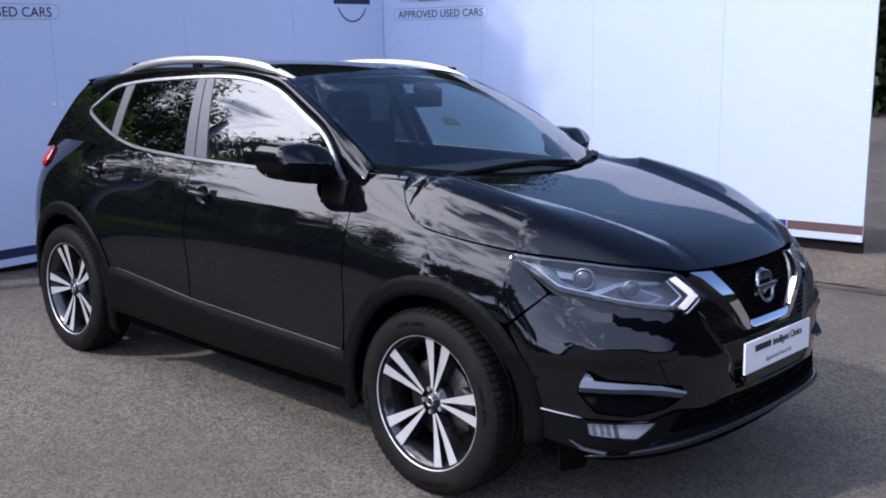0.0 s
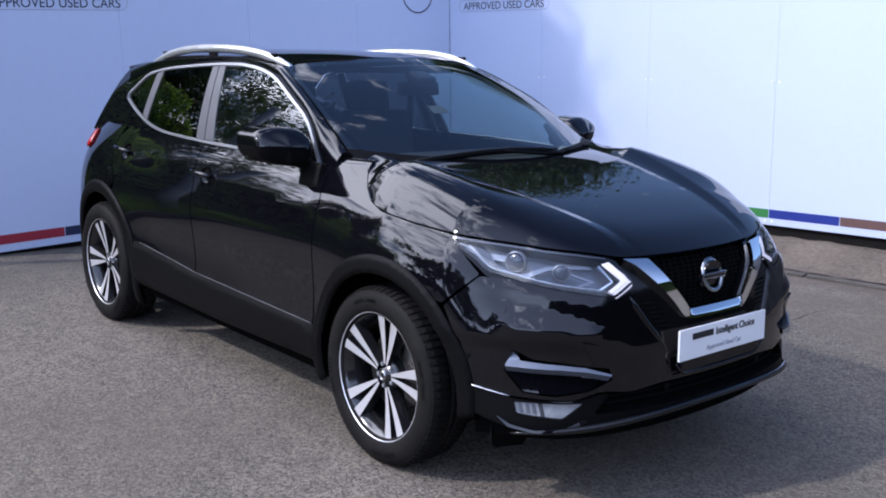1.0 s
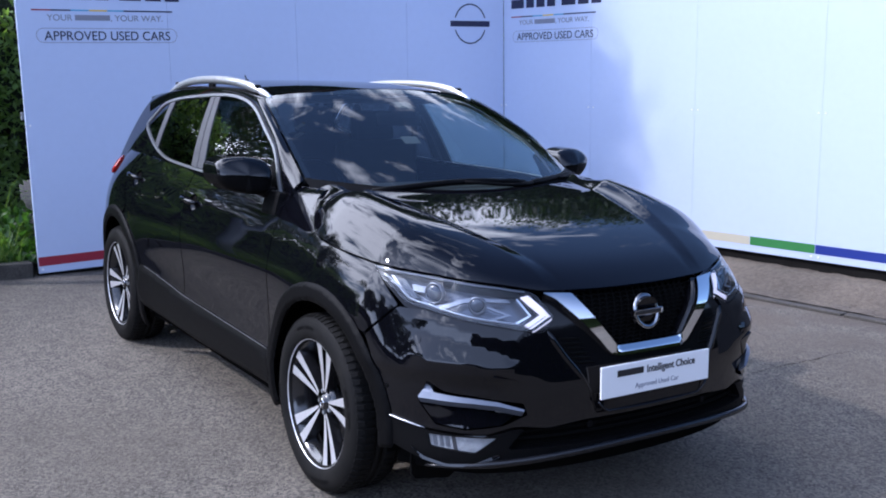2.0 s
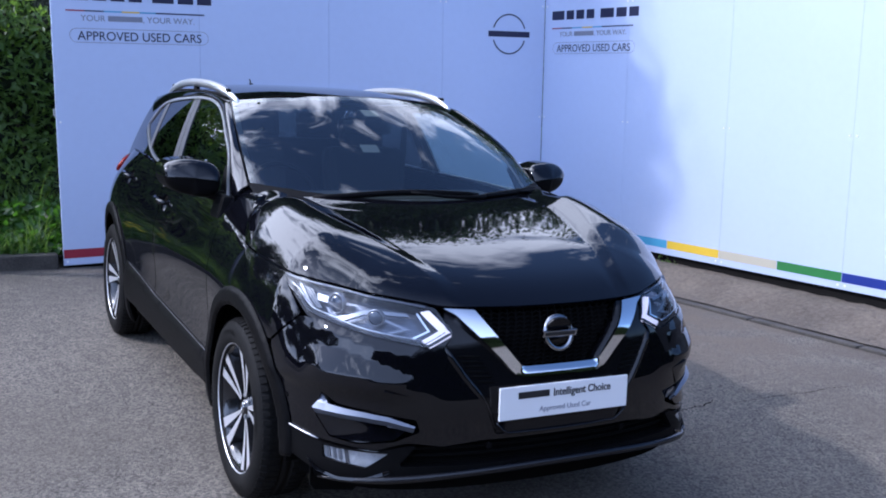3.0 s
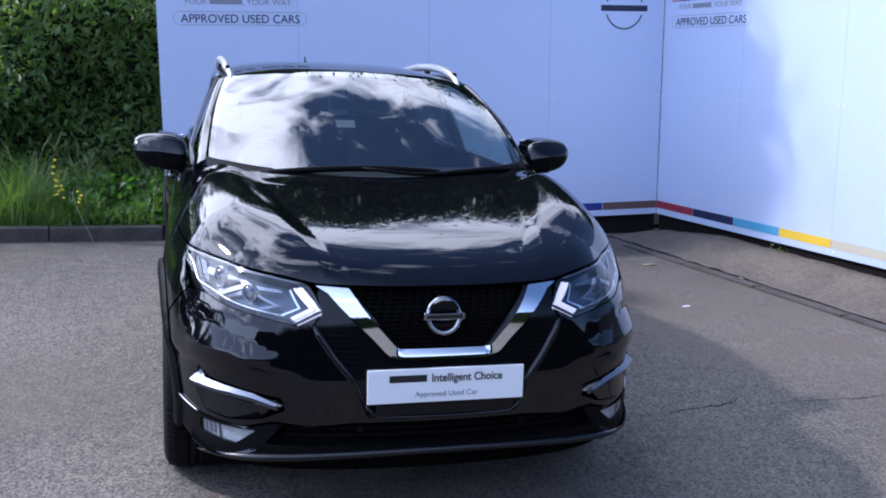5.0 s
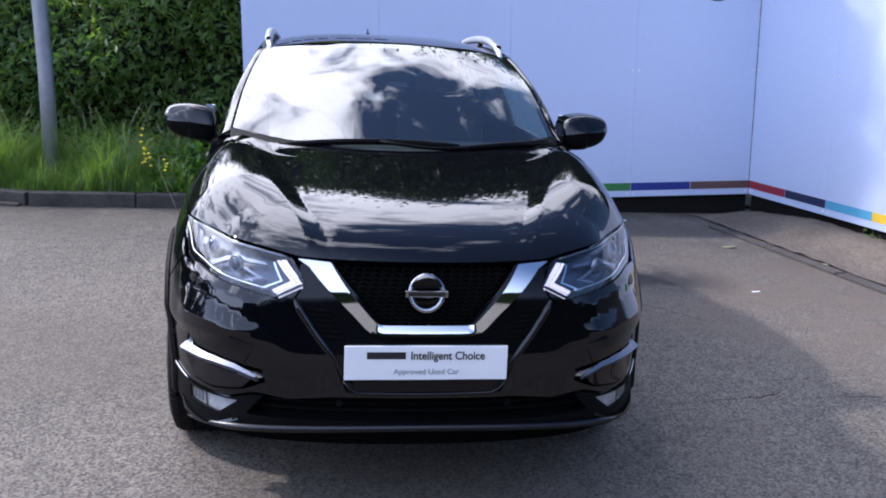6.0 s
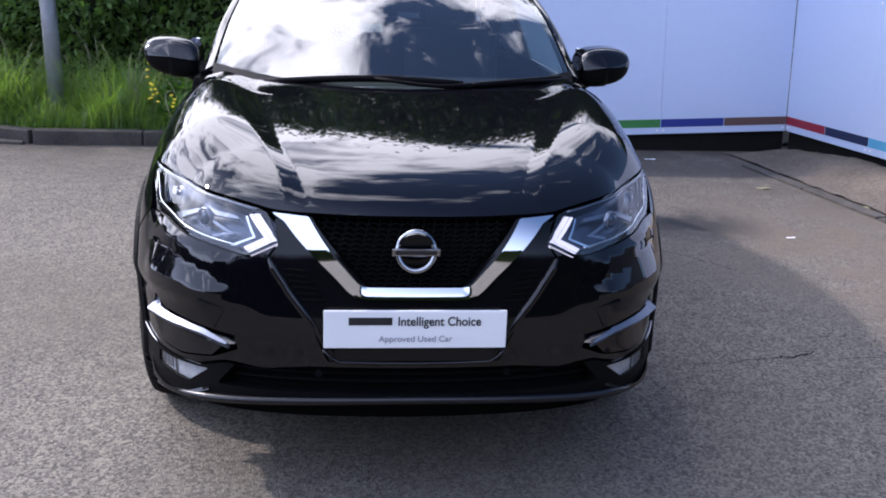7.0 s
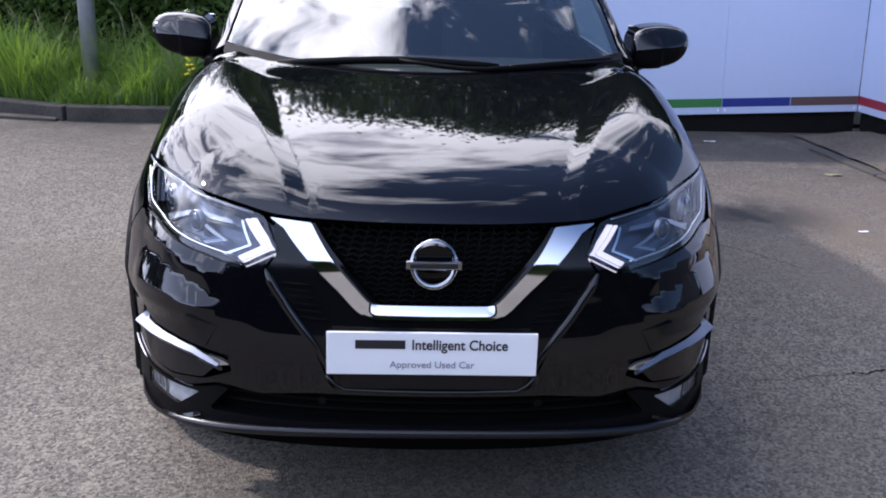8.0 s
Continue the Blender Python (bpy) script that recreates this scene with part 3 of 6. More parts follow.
def pebbles(name, n, spot, mat, label, lo=.006, hi=.018):
    rnd = np.random.RandomState(5)
    vs, fs = [], []
    base = [(1, 0, 0), (-.5, .9, 0), (-.5, -.9, 0), (0, 0, .8), (.2, .3, -.4)]
    for _ in range(n):
        x, y, z = spot(rnd)
        r, q = rnd.uniform(lo, hi), rnd.uniform(0, 6.3)
        k = len(vs)
        for a, b, c in base:
            vs.append((x + r * (a * math.cos(q) - b * math.sin(q)), y + r * (a * math.sin(q) + b * math.cos(q)), z + r * c * .7))
        fs += [(k, k + 1, k + 3), (k + 1, k + 2, k + 3), (k + 2, k, k + 3), (k + 1, k, k + 4), (k + 2, k + 1, k + 4), (k, k + 2, k + 4)]
    return tagged(obj(name, vs, fs, mat, smooth=False), label, "stones", kind="stuff")


def on_silt(r):
    y = r.uniform(-1.2, 4.7)
    x = 3.32 + .14 * (4.17 - y) + r.beta(1.2, 1.6) * .9
    return x, y, silt_z(x, y) + .004


pebbles("gravel", 3200, on_silt, M_SILT, "small loose stones lying on the silt strip", .002, .008)
pebbles("grit", 500, lambda r: (r.uniform(-5, 3.6), 4.75 - r.gamma(1.2, .35), .003), M_SILT, "fine grit scattered along the edge of the asphalt", .003, .008)


def litter(x, y, r, label, mat):
    rnd = random.Random(int(x * 100))
    n = 9
    vs = [(x, y, .012)] + [(x + r * (1 + .4 * rnd.random()) * math.cos(2 * math.pi * i / n) * 1.4, y + r * (.5 + .5 * rnd.random()) * math.sin(2 * math.pi * i / n), .003 + .012 * rnd.random()) for i in range(n)]
    tagged(obj("leaf_scrap", vs, [(0, 1 + i, 1 + (i + 1) % n) for i in range(n)], mat), label, "litter")


litter(2.955, 3.485, .035, "small pale dry leaf scrap lying on asphalt", M_STRAW)
litter(2.4, 4.55, .028, "torn white paper scrap lying on asphalt", M_PAPER)
litter(3.42, 2.9, .05, "crumpled pale scrap on the edging strip", M_STRAW)
litter(2.55, 2.1, .018, "tiny pale scrap lying on asphalt", M_PAPER)
litter(-1.55, 4.0, .025, "small dark dead leaf on asphalt", M_BARK)


# ---- planting ----
def leaf_cloud(points, size, rnd, droop=.3, aspect=.42, axes=None):
    """Folded leaves at the given points: two halves, six vertices each."""
    n = len(points)
    d = rnd.normal(size=(n, 3)) + np.array([0, -.5, -droop])
    if axes is not None:
        d = d * .6 + axes
    d /= np.linalg.norm(d, axis=1)[:, None]
    up = rnd.normal(size=(n, 3)) * .6 + np.array([0, -.25, 1])
    side = np.cross(d, up)
    side /= np.linalg.norm(side, axis=1)[:, None] + 1e-9
    nor = np.cross(side, d)
    L = (size * rnd.uniform(.65, 1.25, n))[:, None]
    W = L * aspect * .5
    p = np.asarray(points)
    v = np.stack([p, p + d * L * .5 + side * W + nor * W * .35, p + d * L, p + d * L * .5 - side * W + nor * W * .35], 1).reshape(-1, 3)
    k = np.arange(n)[:, None] * 4
    f = np.concatenate([k + np.array([0, 1, 2]), k + np.array([0, 2, 3])])
    return v, f


def lumpy(x, z, seed=0.0):
    return .36 * noise.noise(Vector((x * 1.3 + seed, z * 1.3, 2.0))) + .10 * noise.noise(Vector((x * 3.7, z * 3.7 + seed, 7.0)))


def hedge(name, x0, x1, y, z0, z1, n, size, label, seed):
    rnd = np.random.RandomState(seed)
    top = thing(name, label, "hedge")
    xs, zs = rnd.uniform(x0, x1, n), z0 + (z1 - z0) * rnd.uniform(0, 1, n) ** .9
    keep = zs < z1 + np.array([.9 * noise.noise(Vector((x * .9, seed, 0))) - .25 for x in xs])
    xs, zs = xs[keep], zs[keep]
    ys = np.array([y - lumpy(x, z, seed) for x, z in zip(xs, zs)]) + rnd.exponential(.11, len(xs))
    v, f = leaf_cloud(np.stack([xs, ys, zs], 1), size, rnd)
    obj("leaves", v, f, M_LEAF, top, smooth=False)
    # dark inner sheet: shade among twigs and old leaves, put into its colour
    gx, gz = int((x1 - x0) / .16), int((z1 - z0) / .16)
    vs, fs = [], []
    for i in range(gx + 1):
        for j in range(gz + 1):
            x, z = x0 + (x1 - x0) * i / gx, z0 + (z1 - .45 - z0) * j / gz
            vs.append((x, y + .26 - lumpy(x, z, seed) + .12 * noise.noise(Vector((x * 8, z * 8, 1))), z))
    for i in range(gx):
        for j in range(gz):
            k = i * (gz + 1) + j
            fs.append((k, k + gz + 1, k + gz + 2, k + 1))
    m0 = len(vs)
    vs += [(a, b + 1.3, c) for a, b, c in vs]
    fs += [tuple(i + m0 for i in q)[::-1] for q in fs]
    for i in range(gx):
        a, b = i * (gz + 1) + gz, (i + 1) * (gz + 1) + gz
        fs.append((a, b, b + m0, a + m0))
    obj("inner_shade", vs, fs, M_HEDGE_SHADE, top)
    for k in range(int((x1 - x0) / .8)):
        x = x0 + .4 + .8 * k + rnd.uniform(-.2, .2)
        path = [(x + .1 * math.sin(j), y + .12 + .05 * j, .05 + (z1 - .9) * j / 5) for j in range(6)]
        v, f = tube(path, [.03 - .004 * j for j in range(6)], 6)
        obj("stem", v, f, M_BARK, top)
    return top


# near-black green that stands in for the shade deep in the hedge
M_HEDGE_SHADE = material("hedge_depth_shade", (.014, .026, .009), .9, vary=.6, scale=5, bump=.05, bump_scale=20)
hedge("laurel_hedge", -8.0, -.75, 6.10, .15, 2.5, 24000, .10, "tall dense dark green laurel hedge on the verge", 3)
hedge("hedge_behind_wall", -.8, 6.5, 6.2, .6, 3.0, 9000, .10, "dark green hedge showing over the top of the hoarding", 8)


def tree(name, x, y, height, spread, n, label, seed, first=.3, leaf=.26):
    rnd = np.random.RandomState(seed)
    top = thing(name, label, "tree")
    vs, fs, pts = [], [], []
    def limb(p, d, length, r, depth):
        path, q = [p], Vector(d).normalized()
        for i in range(5):
            q = (q + Vector(rnd.normal(size=3)) * .16 + Vector((0, 0, .05))).normalized()
            path.append(path[-1] + q * length / 5)
        v, f = tube(path, [r * (1 - .13 * i) for i in range(6)], 6)
        k = len(vs)
        vs.extend(v)
        fs.extend(tuple(i + k for i in g) for g in f)
        if depth == 0:
            pts.extend(path[2:])
            return
        for _ in range(4):
            i = rnd.randint(2, 6)
            e = (q + Vector(rnd.normal(size=3)) * .75).normalized()
            limb(path[i], e, length * .66, r * .5, depth - 1)
    path = [Vector((x + .12 * math.sin(i), y + .1 * math.cos(2 * i), height * .55 * i / 6)) for i in range(7)]
    v, f = tube(path, [.24 * height / 9 * (1.25 - .11 * i) for i in range(7)], 10)
    obj("trunk", v, f, M_BARK, top)
    for i in range(9):
        q = 2.4 * i
        h = first + (1 - first) * i / 9
        p = path[min(6, int(h * 6))]
        limb(p, (math.cos(q) * spread, math.sin(q) * spread, 2.4), height * .36, .07 * height / 9, 2)
    obj("branching", vs, fs, M_BARK, top)
    c = np.array([tuple(p) for p in pts])
    p = c[rnd.randint(0, len(c), n)] + rnd.normal(size=(n, 3)) * .19
    v, f = leaf_cloud(p, leaf, rnd, .2, .55)
    obj("crown", v, f, M_TREELEAF, top, smooth=False)
    return top


tree("ash_tree", -9.0, 13.0, 6.8, 2.6, 30000, "tall leafy tree beyond the hedge", 5, .35, .15)
tree("oak_tree", -18.5, 3.0, 7.0, 3.0, 40000, "large spreading oak across the car park", 12, .3, .16)
tree("maple_tree", -21.0, 7.0, 7.0, 2.8, 32000, "leafy tree across the car park", 21, .3, .16)
tree("birch_tree", -18.0, 10.0, 7.6, 2.4, 14000, "tall leafy tree at the far edge of the car park", 33)

tree("cherry_tree", -3.6, 12.0, 7.2, 2.4, 15000, "leafy tree behind the laurel hedge", 52, .3, .12)


def round_tree(name, foot, centre, radii, n, label, seed, loose=.30, clumps=60, leaf=.085):
    """A dense round headed tree: trunk, limbs to the head, clumps of leaves."""
    rnd = np.random.RandomState(seed)
    top = thing(name, label, "tree")
    f0, c0 = Vector(foot), Vector(centre)
    path = [f0.lerp(c0, i / 6 * .8) + Vector((.05 * math.sin(2 * i), .05 * math.cos(3 * i), 0)) for i in range(7)]
    obj("trunk", *tube(path, [.13 * (1.2 - .12 * i) for i in range(7)], 10), M_BARK, top)
    d = rnd.normal(size=(clumps, 3))
    d /= np.linalg.norm(d, axis=1)[:, None]
    ends = np.array(centre) + d * np.array(radii) * rnd.uniform(.55, .9, clumps)[:, None]
    for e in ends[:14]:
        p, q = path[rnd.randint(3, 7)], Vector(e)
        obj("limb", *tube([p, p.lerp(q, .5) + Vector((0, 0, .15)), q], [.05, .035, .012], 6), M_BARK, top)
    p = ends[rnd.randint(0, clumps, n)] + rnd.normal(size=(n, 3)) * loose
    v, f = leaf_cloud(p, leaf, rnd, .2, .6)
    obj("crown", v, f, M_TREELEAF, top, smooth=False)


# unseen tree added so that its crown shades the east boards
round_tree("shade_tree", (.95, 6.9, 0), (.86, 6.13, 4.12), (1.10, 1.25, 1.25), 64000, "dense round headed tree, unseen, added behind the hoarding to shade it", 4)
round_tree("lime_tree", (2.1, 11.4, 0), (2.1, 11.2, 5.35), (2.6, 1.8, 3.1), 100000, "dense broad lime tree rising beyond the hoarding", 9, .42, 150, .13)
round_tree("sycamore_tree", (5.4, 11.2, 0), (5.4, 10.8, 5.1), (3.0, 1.8, 3.0), 95000, "dense broad sycamore beyond the corner of the hoarding", 61, .42, 150, .13)
round_tree("plane_tree", (10.4, 10.2, 0), (10.2, 10.0, 4.7), (2.9, 2.2, 3.0), 75000, "dense leafy plane tree beyond the second hoarding", 83, .42, 150, .13)
round_tree("hawthorn_tree", (-.8, 11.4, 0), (-.8, 11.2, 5.2), (2.5, 1.8, 3.0), 100000, "dense rounded hawthorn behind the hedge", 71, .42, 150, .13)

# distant ring of woodland
rnd = np.random.RandomState(2)
q = rnd.uniform(0, 2 * math.pi, 130000)
r = rnd.uniform(34, 46, 130000)


def wood_height(a):
    """Woodland height by bearing: low in the west, raised in the south to darken reflections."""
    west, south = min(1, max(0, (-math.cos(a) - .45) / .2)), min(1, max(0, (-math.sin(a) - .60) / .10))
    return 4.5 + 1.3 * noise.noise(Vector((math.cos(a) * 4, math.sin(a) * 4, 0))) - 2.6 * west + 9.5 * south


hgt = np.array([wood_height(a) for a in q])
z = hgt * rnd.uniform(0, 1, 130000) ** .6
v, f = leaf_cloud(np.stack([r * np.cos(q), r * np.sin(q), z], 1), .48, rnd, .1, .8)
# solid dark ring added behind the wood's leaves to block bright sky gaps
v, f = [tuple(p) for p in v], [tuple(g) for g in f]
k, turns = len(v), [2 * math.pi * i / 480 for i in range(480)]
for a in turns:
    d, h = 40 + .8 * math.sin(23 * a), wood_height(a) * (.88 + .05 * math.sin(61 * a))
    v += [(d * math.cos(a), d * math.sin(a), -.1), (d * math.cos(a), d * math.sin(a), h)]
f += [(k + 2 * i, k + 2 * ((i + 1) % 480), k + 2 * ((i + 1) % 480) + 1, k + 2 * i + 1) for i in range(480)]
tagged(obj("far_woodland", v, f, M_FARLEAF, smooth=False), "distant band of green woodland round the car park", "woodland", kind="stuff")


# grass and weeds on the verge
def grass(name, n, x0, x1, y0, y1, lo, hi, label, seed):
    rnd = np.random.RandomState(seed)
    vs, fs = [], []
    for _ in range(n):
        x, y = rnd.uniform(x0, x1), rnd.beta(1, 1.4)
        edge_y = y0 + max(0, -2.72 - x) * .42
        y = edge_y + (max(y1, edge_y + .4) - edge_y) * y
        if noise.noise(Vector((x * 2.2, y * 2.2, 5))) < -.38 + .30 * max(0, min(1, (x + 2.3) / .5)) + .25 * max(0, min(1, (y - edge_y - .5) / .5)):
            continue
        h = rnd.uniform(lo, hi) * (.72 + .9 * noise.noise(Vector((x * 2.6, y * 2.0, 0)))) * min(1, .45 + (y - edge_y) * 1.6)
        q, bend, w = rnd.uniform(0, 6.28), rnd.uniform(.25, .95) * h, rnd.uniform(.003, .0065)
        dx, dy = math.cos(q), math.sin(q)
        k = len(vs)
        for i in range(4):
            a = i / 3
            c = (x + dx * bend * a * a, y + dy * bend * a * a, .08 + h * (a - .30 * a * a))
            ww = w * (1 - a * .9)
            vs += [(c[0] - dy * ww, c[1] + dx * ww, c[2]), (c[0] + dy * ww, c[1] - dx * ww, c[2])]
        fs += [(k + 2 * i, k + 2 * i + 1, k + 2 * i + 3, k + 2 * i + 2) for i in range(3)]
    return tagged(obj(name, vs, fs, M_GRASS), label, "grass", kind="stuff")


grass("long_grass", 15000, -5.6, -1.0, 4.93, 6.0, .30, 1.05, "long green unmown grass tufts behind the kerb", 6)
# tall dry seed stalks standing out of the grass
rnd = np.random.RandomState(33)
vs, fs = [], []
for _ in range(46):
    x, y, h = rnd.uniform(-3.4, -1.5), rnd.uniform(5.0, 5.75), rnd.uniform(.35, .95)
    q, lean = rnd.uniform(0, 6.3), rnd.uniform(.05, .35) * h
    path = [(x + math.cos(q) * lean * a ** 2, y + math.sin(q) * lean * a ** 2, .08 + h * (a - .12 * a ** 4)) for a in np.linspace(0, 1, 7)]
    v, f = tube(path, [.0022, .002, .002, .0018, .0016, .0042, .0012], 4)
    k = len(vs)
    vs += list(v)
    fs += [tuple(i + k for i in g) for g in f]
tagged(obj("seed_stalks", vs, fs, M_STRAW), "thin dry grass seed stalks above the long grass", "grass", kind="stuff")
rnd = np.random.RandomState(14)
p = np.stack([rnd.uniform(-1.75, -.85, 1600), rnd.uniform(4.98, 5.8, 1600), np.zeros(1600)], 1)
p[:, 2] = .1 + .30 * rnd.beta(1.3, 1.3, 1600) * np.clip((p[:, 1] - 4.9) / .35, .3, 1.2)
v, f = leaf_cloud(p, .085, rnd, .1, .75)
weeds = thing("ivy_weeds", "low leafy green weeds and ivy beside the hoarding", "weeds")
obj("leaves", v, f, leafy("weed_leaf", (.05, .12, .02), (.03, .07, .012)), weeds, smooth=False)


def weed_tuft(x, y, z, r, h, n, seed):
    rnd = np.random.RandomState(seed)
    tuft = thing("weed_tuft", "small green weed growing at the foot of the hoarding", "weed")
    a = rnd.uniform(0, 6.28, n)
    d = r * np.sqrt(rnd.uniform(0, 1, n))
    p = np.stack([x + d * np.cos(a), y + d * np.sin(a), z + h * rnd.beta(1.2, 1.5, n)], 1)
    v, f = leaf_cloud(p, .045, rnd, -.2, .5)
    obj("leaves", v, f, M_LEAF, tuft, smooth=False)
    for k in range(5):
        q = 1.26 * k
        obj("stalk", *tube([(x, y, z - .01), (x + .4 * r * math.cos(q), y + .4 * r * math.sin(q), z + .6 * h), (x + .8 * r * math.cos(q), y + .8 * r * math.sin(q), z + h)], .002, 5), M_STRAW, tuft)


weed_tuft(4.10, 3.34, .10, .10, .11, 90, 3)
weed_tuft(4.25, 2.59, .10, .06, .13, 45, 4)
weed_tuft(4.08, 3.18, .09, .05, .07, 30, 5)


def flower(x, y, h, seed):
    rnd = random.Random(seed)
    f0 = thing("yellow_wildflower", "thin stemmed yellow wildflower growing in long grass", "flower", group="wildflowers")
    path = [(x + .03 * math.sin(i), y, .08 + h * i / 5) for i in range(6)]
    v, f = tube(path, .0025, 5)
    obj("stem", v, f, M_GRASS, f0)
    for k in range(4):
        bm = bmesh.new()
        bmesh.ops.create_icosphere(bm, subdivisions=1, radius=.017, matrix=pose(x + .05 * (rnd.random() - .5), y - .02 + .04 * rnd.random(), .08 + h * (.72 + .1 * k)) @ Matrix.Diagonal((1, 1, .6, 1)))
        part("blossom", bm, M_YELLOW, f0)


for k, (x, y, h) in enumerate(((-1.81, 5.02, .57), (-1.79, 5.03, .39), (-1.76, 5.01, .36), (-1.60, 5.01, .31))):
    flower(x, y, h, k)
stem = thing("dry_grass_stem", "single dry straw coloured stem bent over the kerb", "stem")
v, f = tube([(-1.55 - .1 * math.sin(i * .5), 4.98 - .035 * i + .0, .42 + .05 * math.sin(i * .6) - .006 * i * i) for i in range(9)], .0035, 5)
obj("stalk", v, f, M_STRAW, stem)

post = thing("steel_post", "grey galvanised steel post standing in the grass", "post", pose(-2.63, 5.3, .05))
v, f = tube([(0, 0, 0), (-.02, 0, 1.0), (-.09, 0, 2.6), (-.096, 0, 2.8)], [.068, .066, .062, .061], 20)
obj("shaft", v, f, M_STEEL, post)
bm = bmesh.new()
bmesh.ops.create_cone(bm, cap_ends=True, segments=20, radius1=.082, radius2=.075, depth=.12, matrix=pose(0, 0, .05))
part("base_collar", bm, M_STEEL, post)

# dark sheet fence past the end of the sunlit boards
fence = thing("sheet_metal_fence", "dark grey profiled sheet metal fence beyond the hoarding", "fence", pose(4.50, .20, 0, 0, 0, -80), kind="structure")
for k in range(12):
    bar("sheet", (.24, .03, 1.95), M_FENCE, fence, pose(.13 + .25 * k, .02 * (k % 2), .985), .006)
for z in (.35, 1.1, 1.75):
    bar("cross_rail", (3.1, .04, .06), M_FENCE, fence, pose(1.5, .05, z), .004)


# ---- the car: shape of its surfaces ----
class Spline:
    """A natural cubic spline through a few knots."""
    def __init__(self, xs, ys):
        self.x, self.y = np.array(xs, float), np.array(ys, float)
        n, h = len(xs), np.diff(self.x)
        a, b = np.eye(n), np.zeros(n)
        for i in range(1, n - 1):
            a[i, i - 1], a[i, i], a[i, i + 1] = h[i - 1], 2 * (h[i - 1] + h[i]), h[i]
            b[i] = 6 * ((self.y[i + 1] - self.y[i]) / h[i] - (self.y[i] - self.y[i - 1]) / h[i - 1])
        self.m = np.linalg.solve(a, b)

    def __call__(self, q):
        q = np.clip(np.asarray(q, float), self.x[0], self.x[-1])
        i = np.clip(np.searchsorted(self.x, q) - 1, 0, len(self.x) - 2)
        h = self.x[i + 1] - self.x[i]
        a, b = (self.x[i + 1] - q) / h, (q - self.x[i]) / h
        return a * self.y[i] + b * self.y[i + 1] + ((a**3 - a) * self.m[i] + (b**3 - b) * self.m[i + 1]) * h * h / 6


# plan of the body from the middle of the nose round one side to the tail
PLAN_X = (0, .20, .40, .55, .67, .755, .815, .855, .878, .888, .885, .880, .882, .886, .855, .785, .66, .42, 0)
PLAN_Y = (-.913, -.906, -.879, -.832, -.757, -.655, -.53, -.38, -.20, 0, .5, 1.2, 2.0, 2.6, 2.95, 3.18, 3.33, 3.42, 3.45)
PLAN_S = np.concatenate([[0], np.cumsum(np.hypot(np.diff(PLAN_X), np.diff(PLAN_Y)))])
plan_x = Spline(np.concatenate([-PLAN_S[:0:-1], PLAN_S]), [-v for v in PLAN_X[:0:-1]] + list(PLAN_X))
plan_y = Spline(np.concatenate([-PLAN_S[:0:-1], PLAN_S]), list(PLAN_Y[:0:-1]) + list(PLAN_Y))
_s = np.linspace(PLAN_S[6], PLAN_S[15], 600)
_y = plan_y(_s)


s_spline = Spline(_y[::4], _s[::4])


def s_at(y):
    """Distance along the plan of a place on the flank."""
    return s_spline(y)


# how far the skin lies outside the plan, by height, at stations along it
LEVELS = (.16, .24, .32, .42, .50, .58, .66, .74, .82, .90, .98, 1.06, 1.14)
STATIONS = [
    (0.0, (-.09, -.03, -.005, -.01, -.012, -.012, -.030, -.048, -.075, -.15, -.25, -.35, -.45)),
    (.40, (-.09, -.03, -.005, -.01, -.010, -.012, -.030, -.046, -.080, -.15, -.25, -.35, -.45)),
    (.86, (-.06, -.02, .000, -.005, -.002, .000, -.005, -.025, -.060, -.115, -.19, -.28, -.37)),
    (float(s_at(-.35)), (-.05, -.02, -.005, .0, .003, .006, .008, .002, -.014, -.045, -.098, -.18, -.27)),
    (float(s_at(0)), (-.05, -.02, -.005, .0, .003, .006, .008, .005, -.005, -.027, -.066, -.135, -.22)),
    (float(s_at(.45)), (-.07, -.035, -.02, -.012, -.016, -.018, -.014, -.009, -.012, -.035, -.065, -.105, -.16)),
    (float(s_at(1.2)), (-.07, -.035, -.02, -.012, -.018, -.022, -.017, -.010, -.012, -.034, -.062, -.098, -.15)),
    (float(s_at(2.0)), (-.07, -.035, -.02, -.012, -.014, -.015, -.009, -.004, -.010, -.030, -.060, -.100, -.15)),
    (float(s_at(2.65)), (-.05, -.02, -.005, .0, .003, .006, .008, .004, -.004, -.022, -.055, -.105, -.165)),
    (float(s_at(3.1)), (-.05, -.02, -.005, .0, .003, .004, .004, .0, -.010, -.030, -.065, -.12, -.185)),
    (float(PLAN_S[-1]), (-.06, -.02, .0, .0, .0, .0, .0, -.01, -.020, -.035, -.07, -.12, -.18)),
]
_prof = [Spline(LEVELS, p) for _, p in STATIONS]
_st = np.array([s for s, _ in STATIONS])


def smooth(a, b, q):
    t = np.clip((q - a) / (b - a), 0, 1)
    return t * t * (3 - 2 * t)


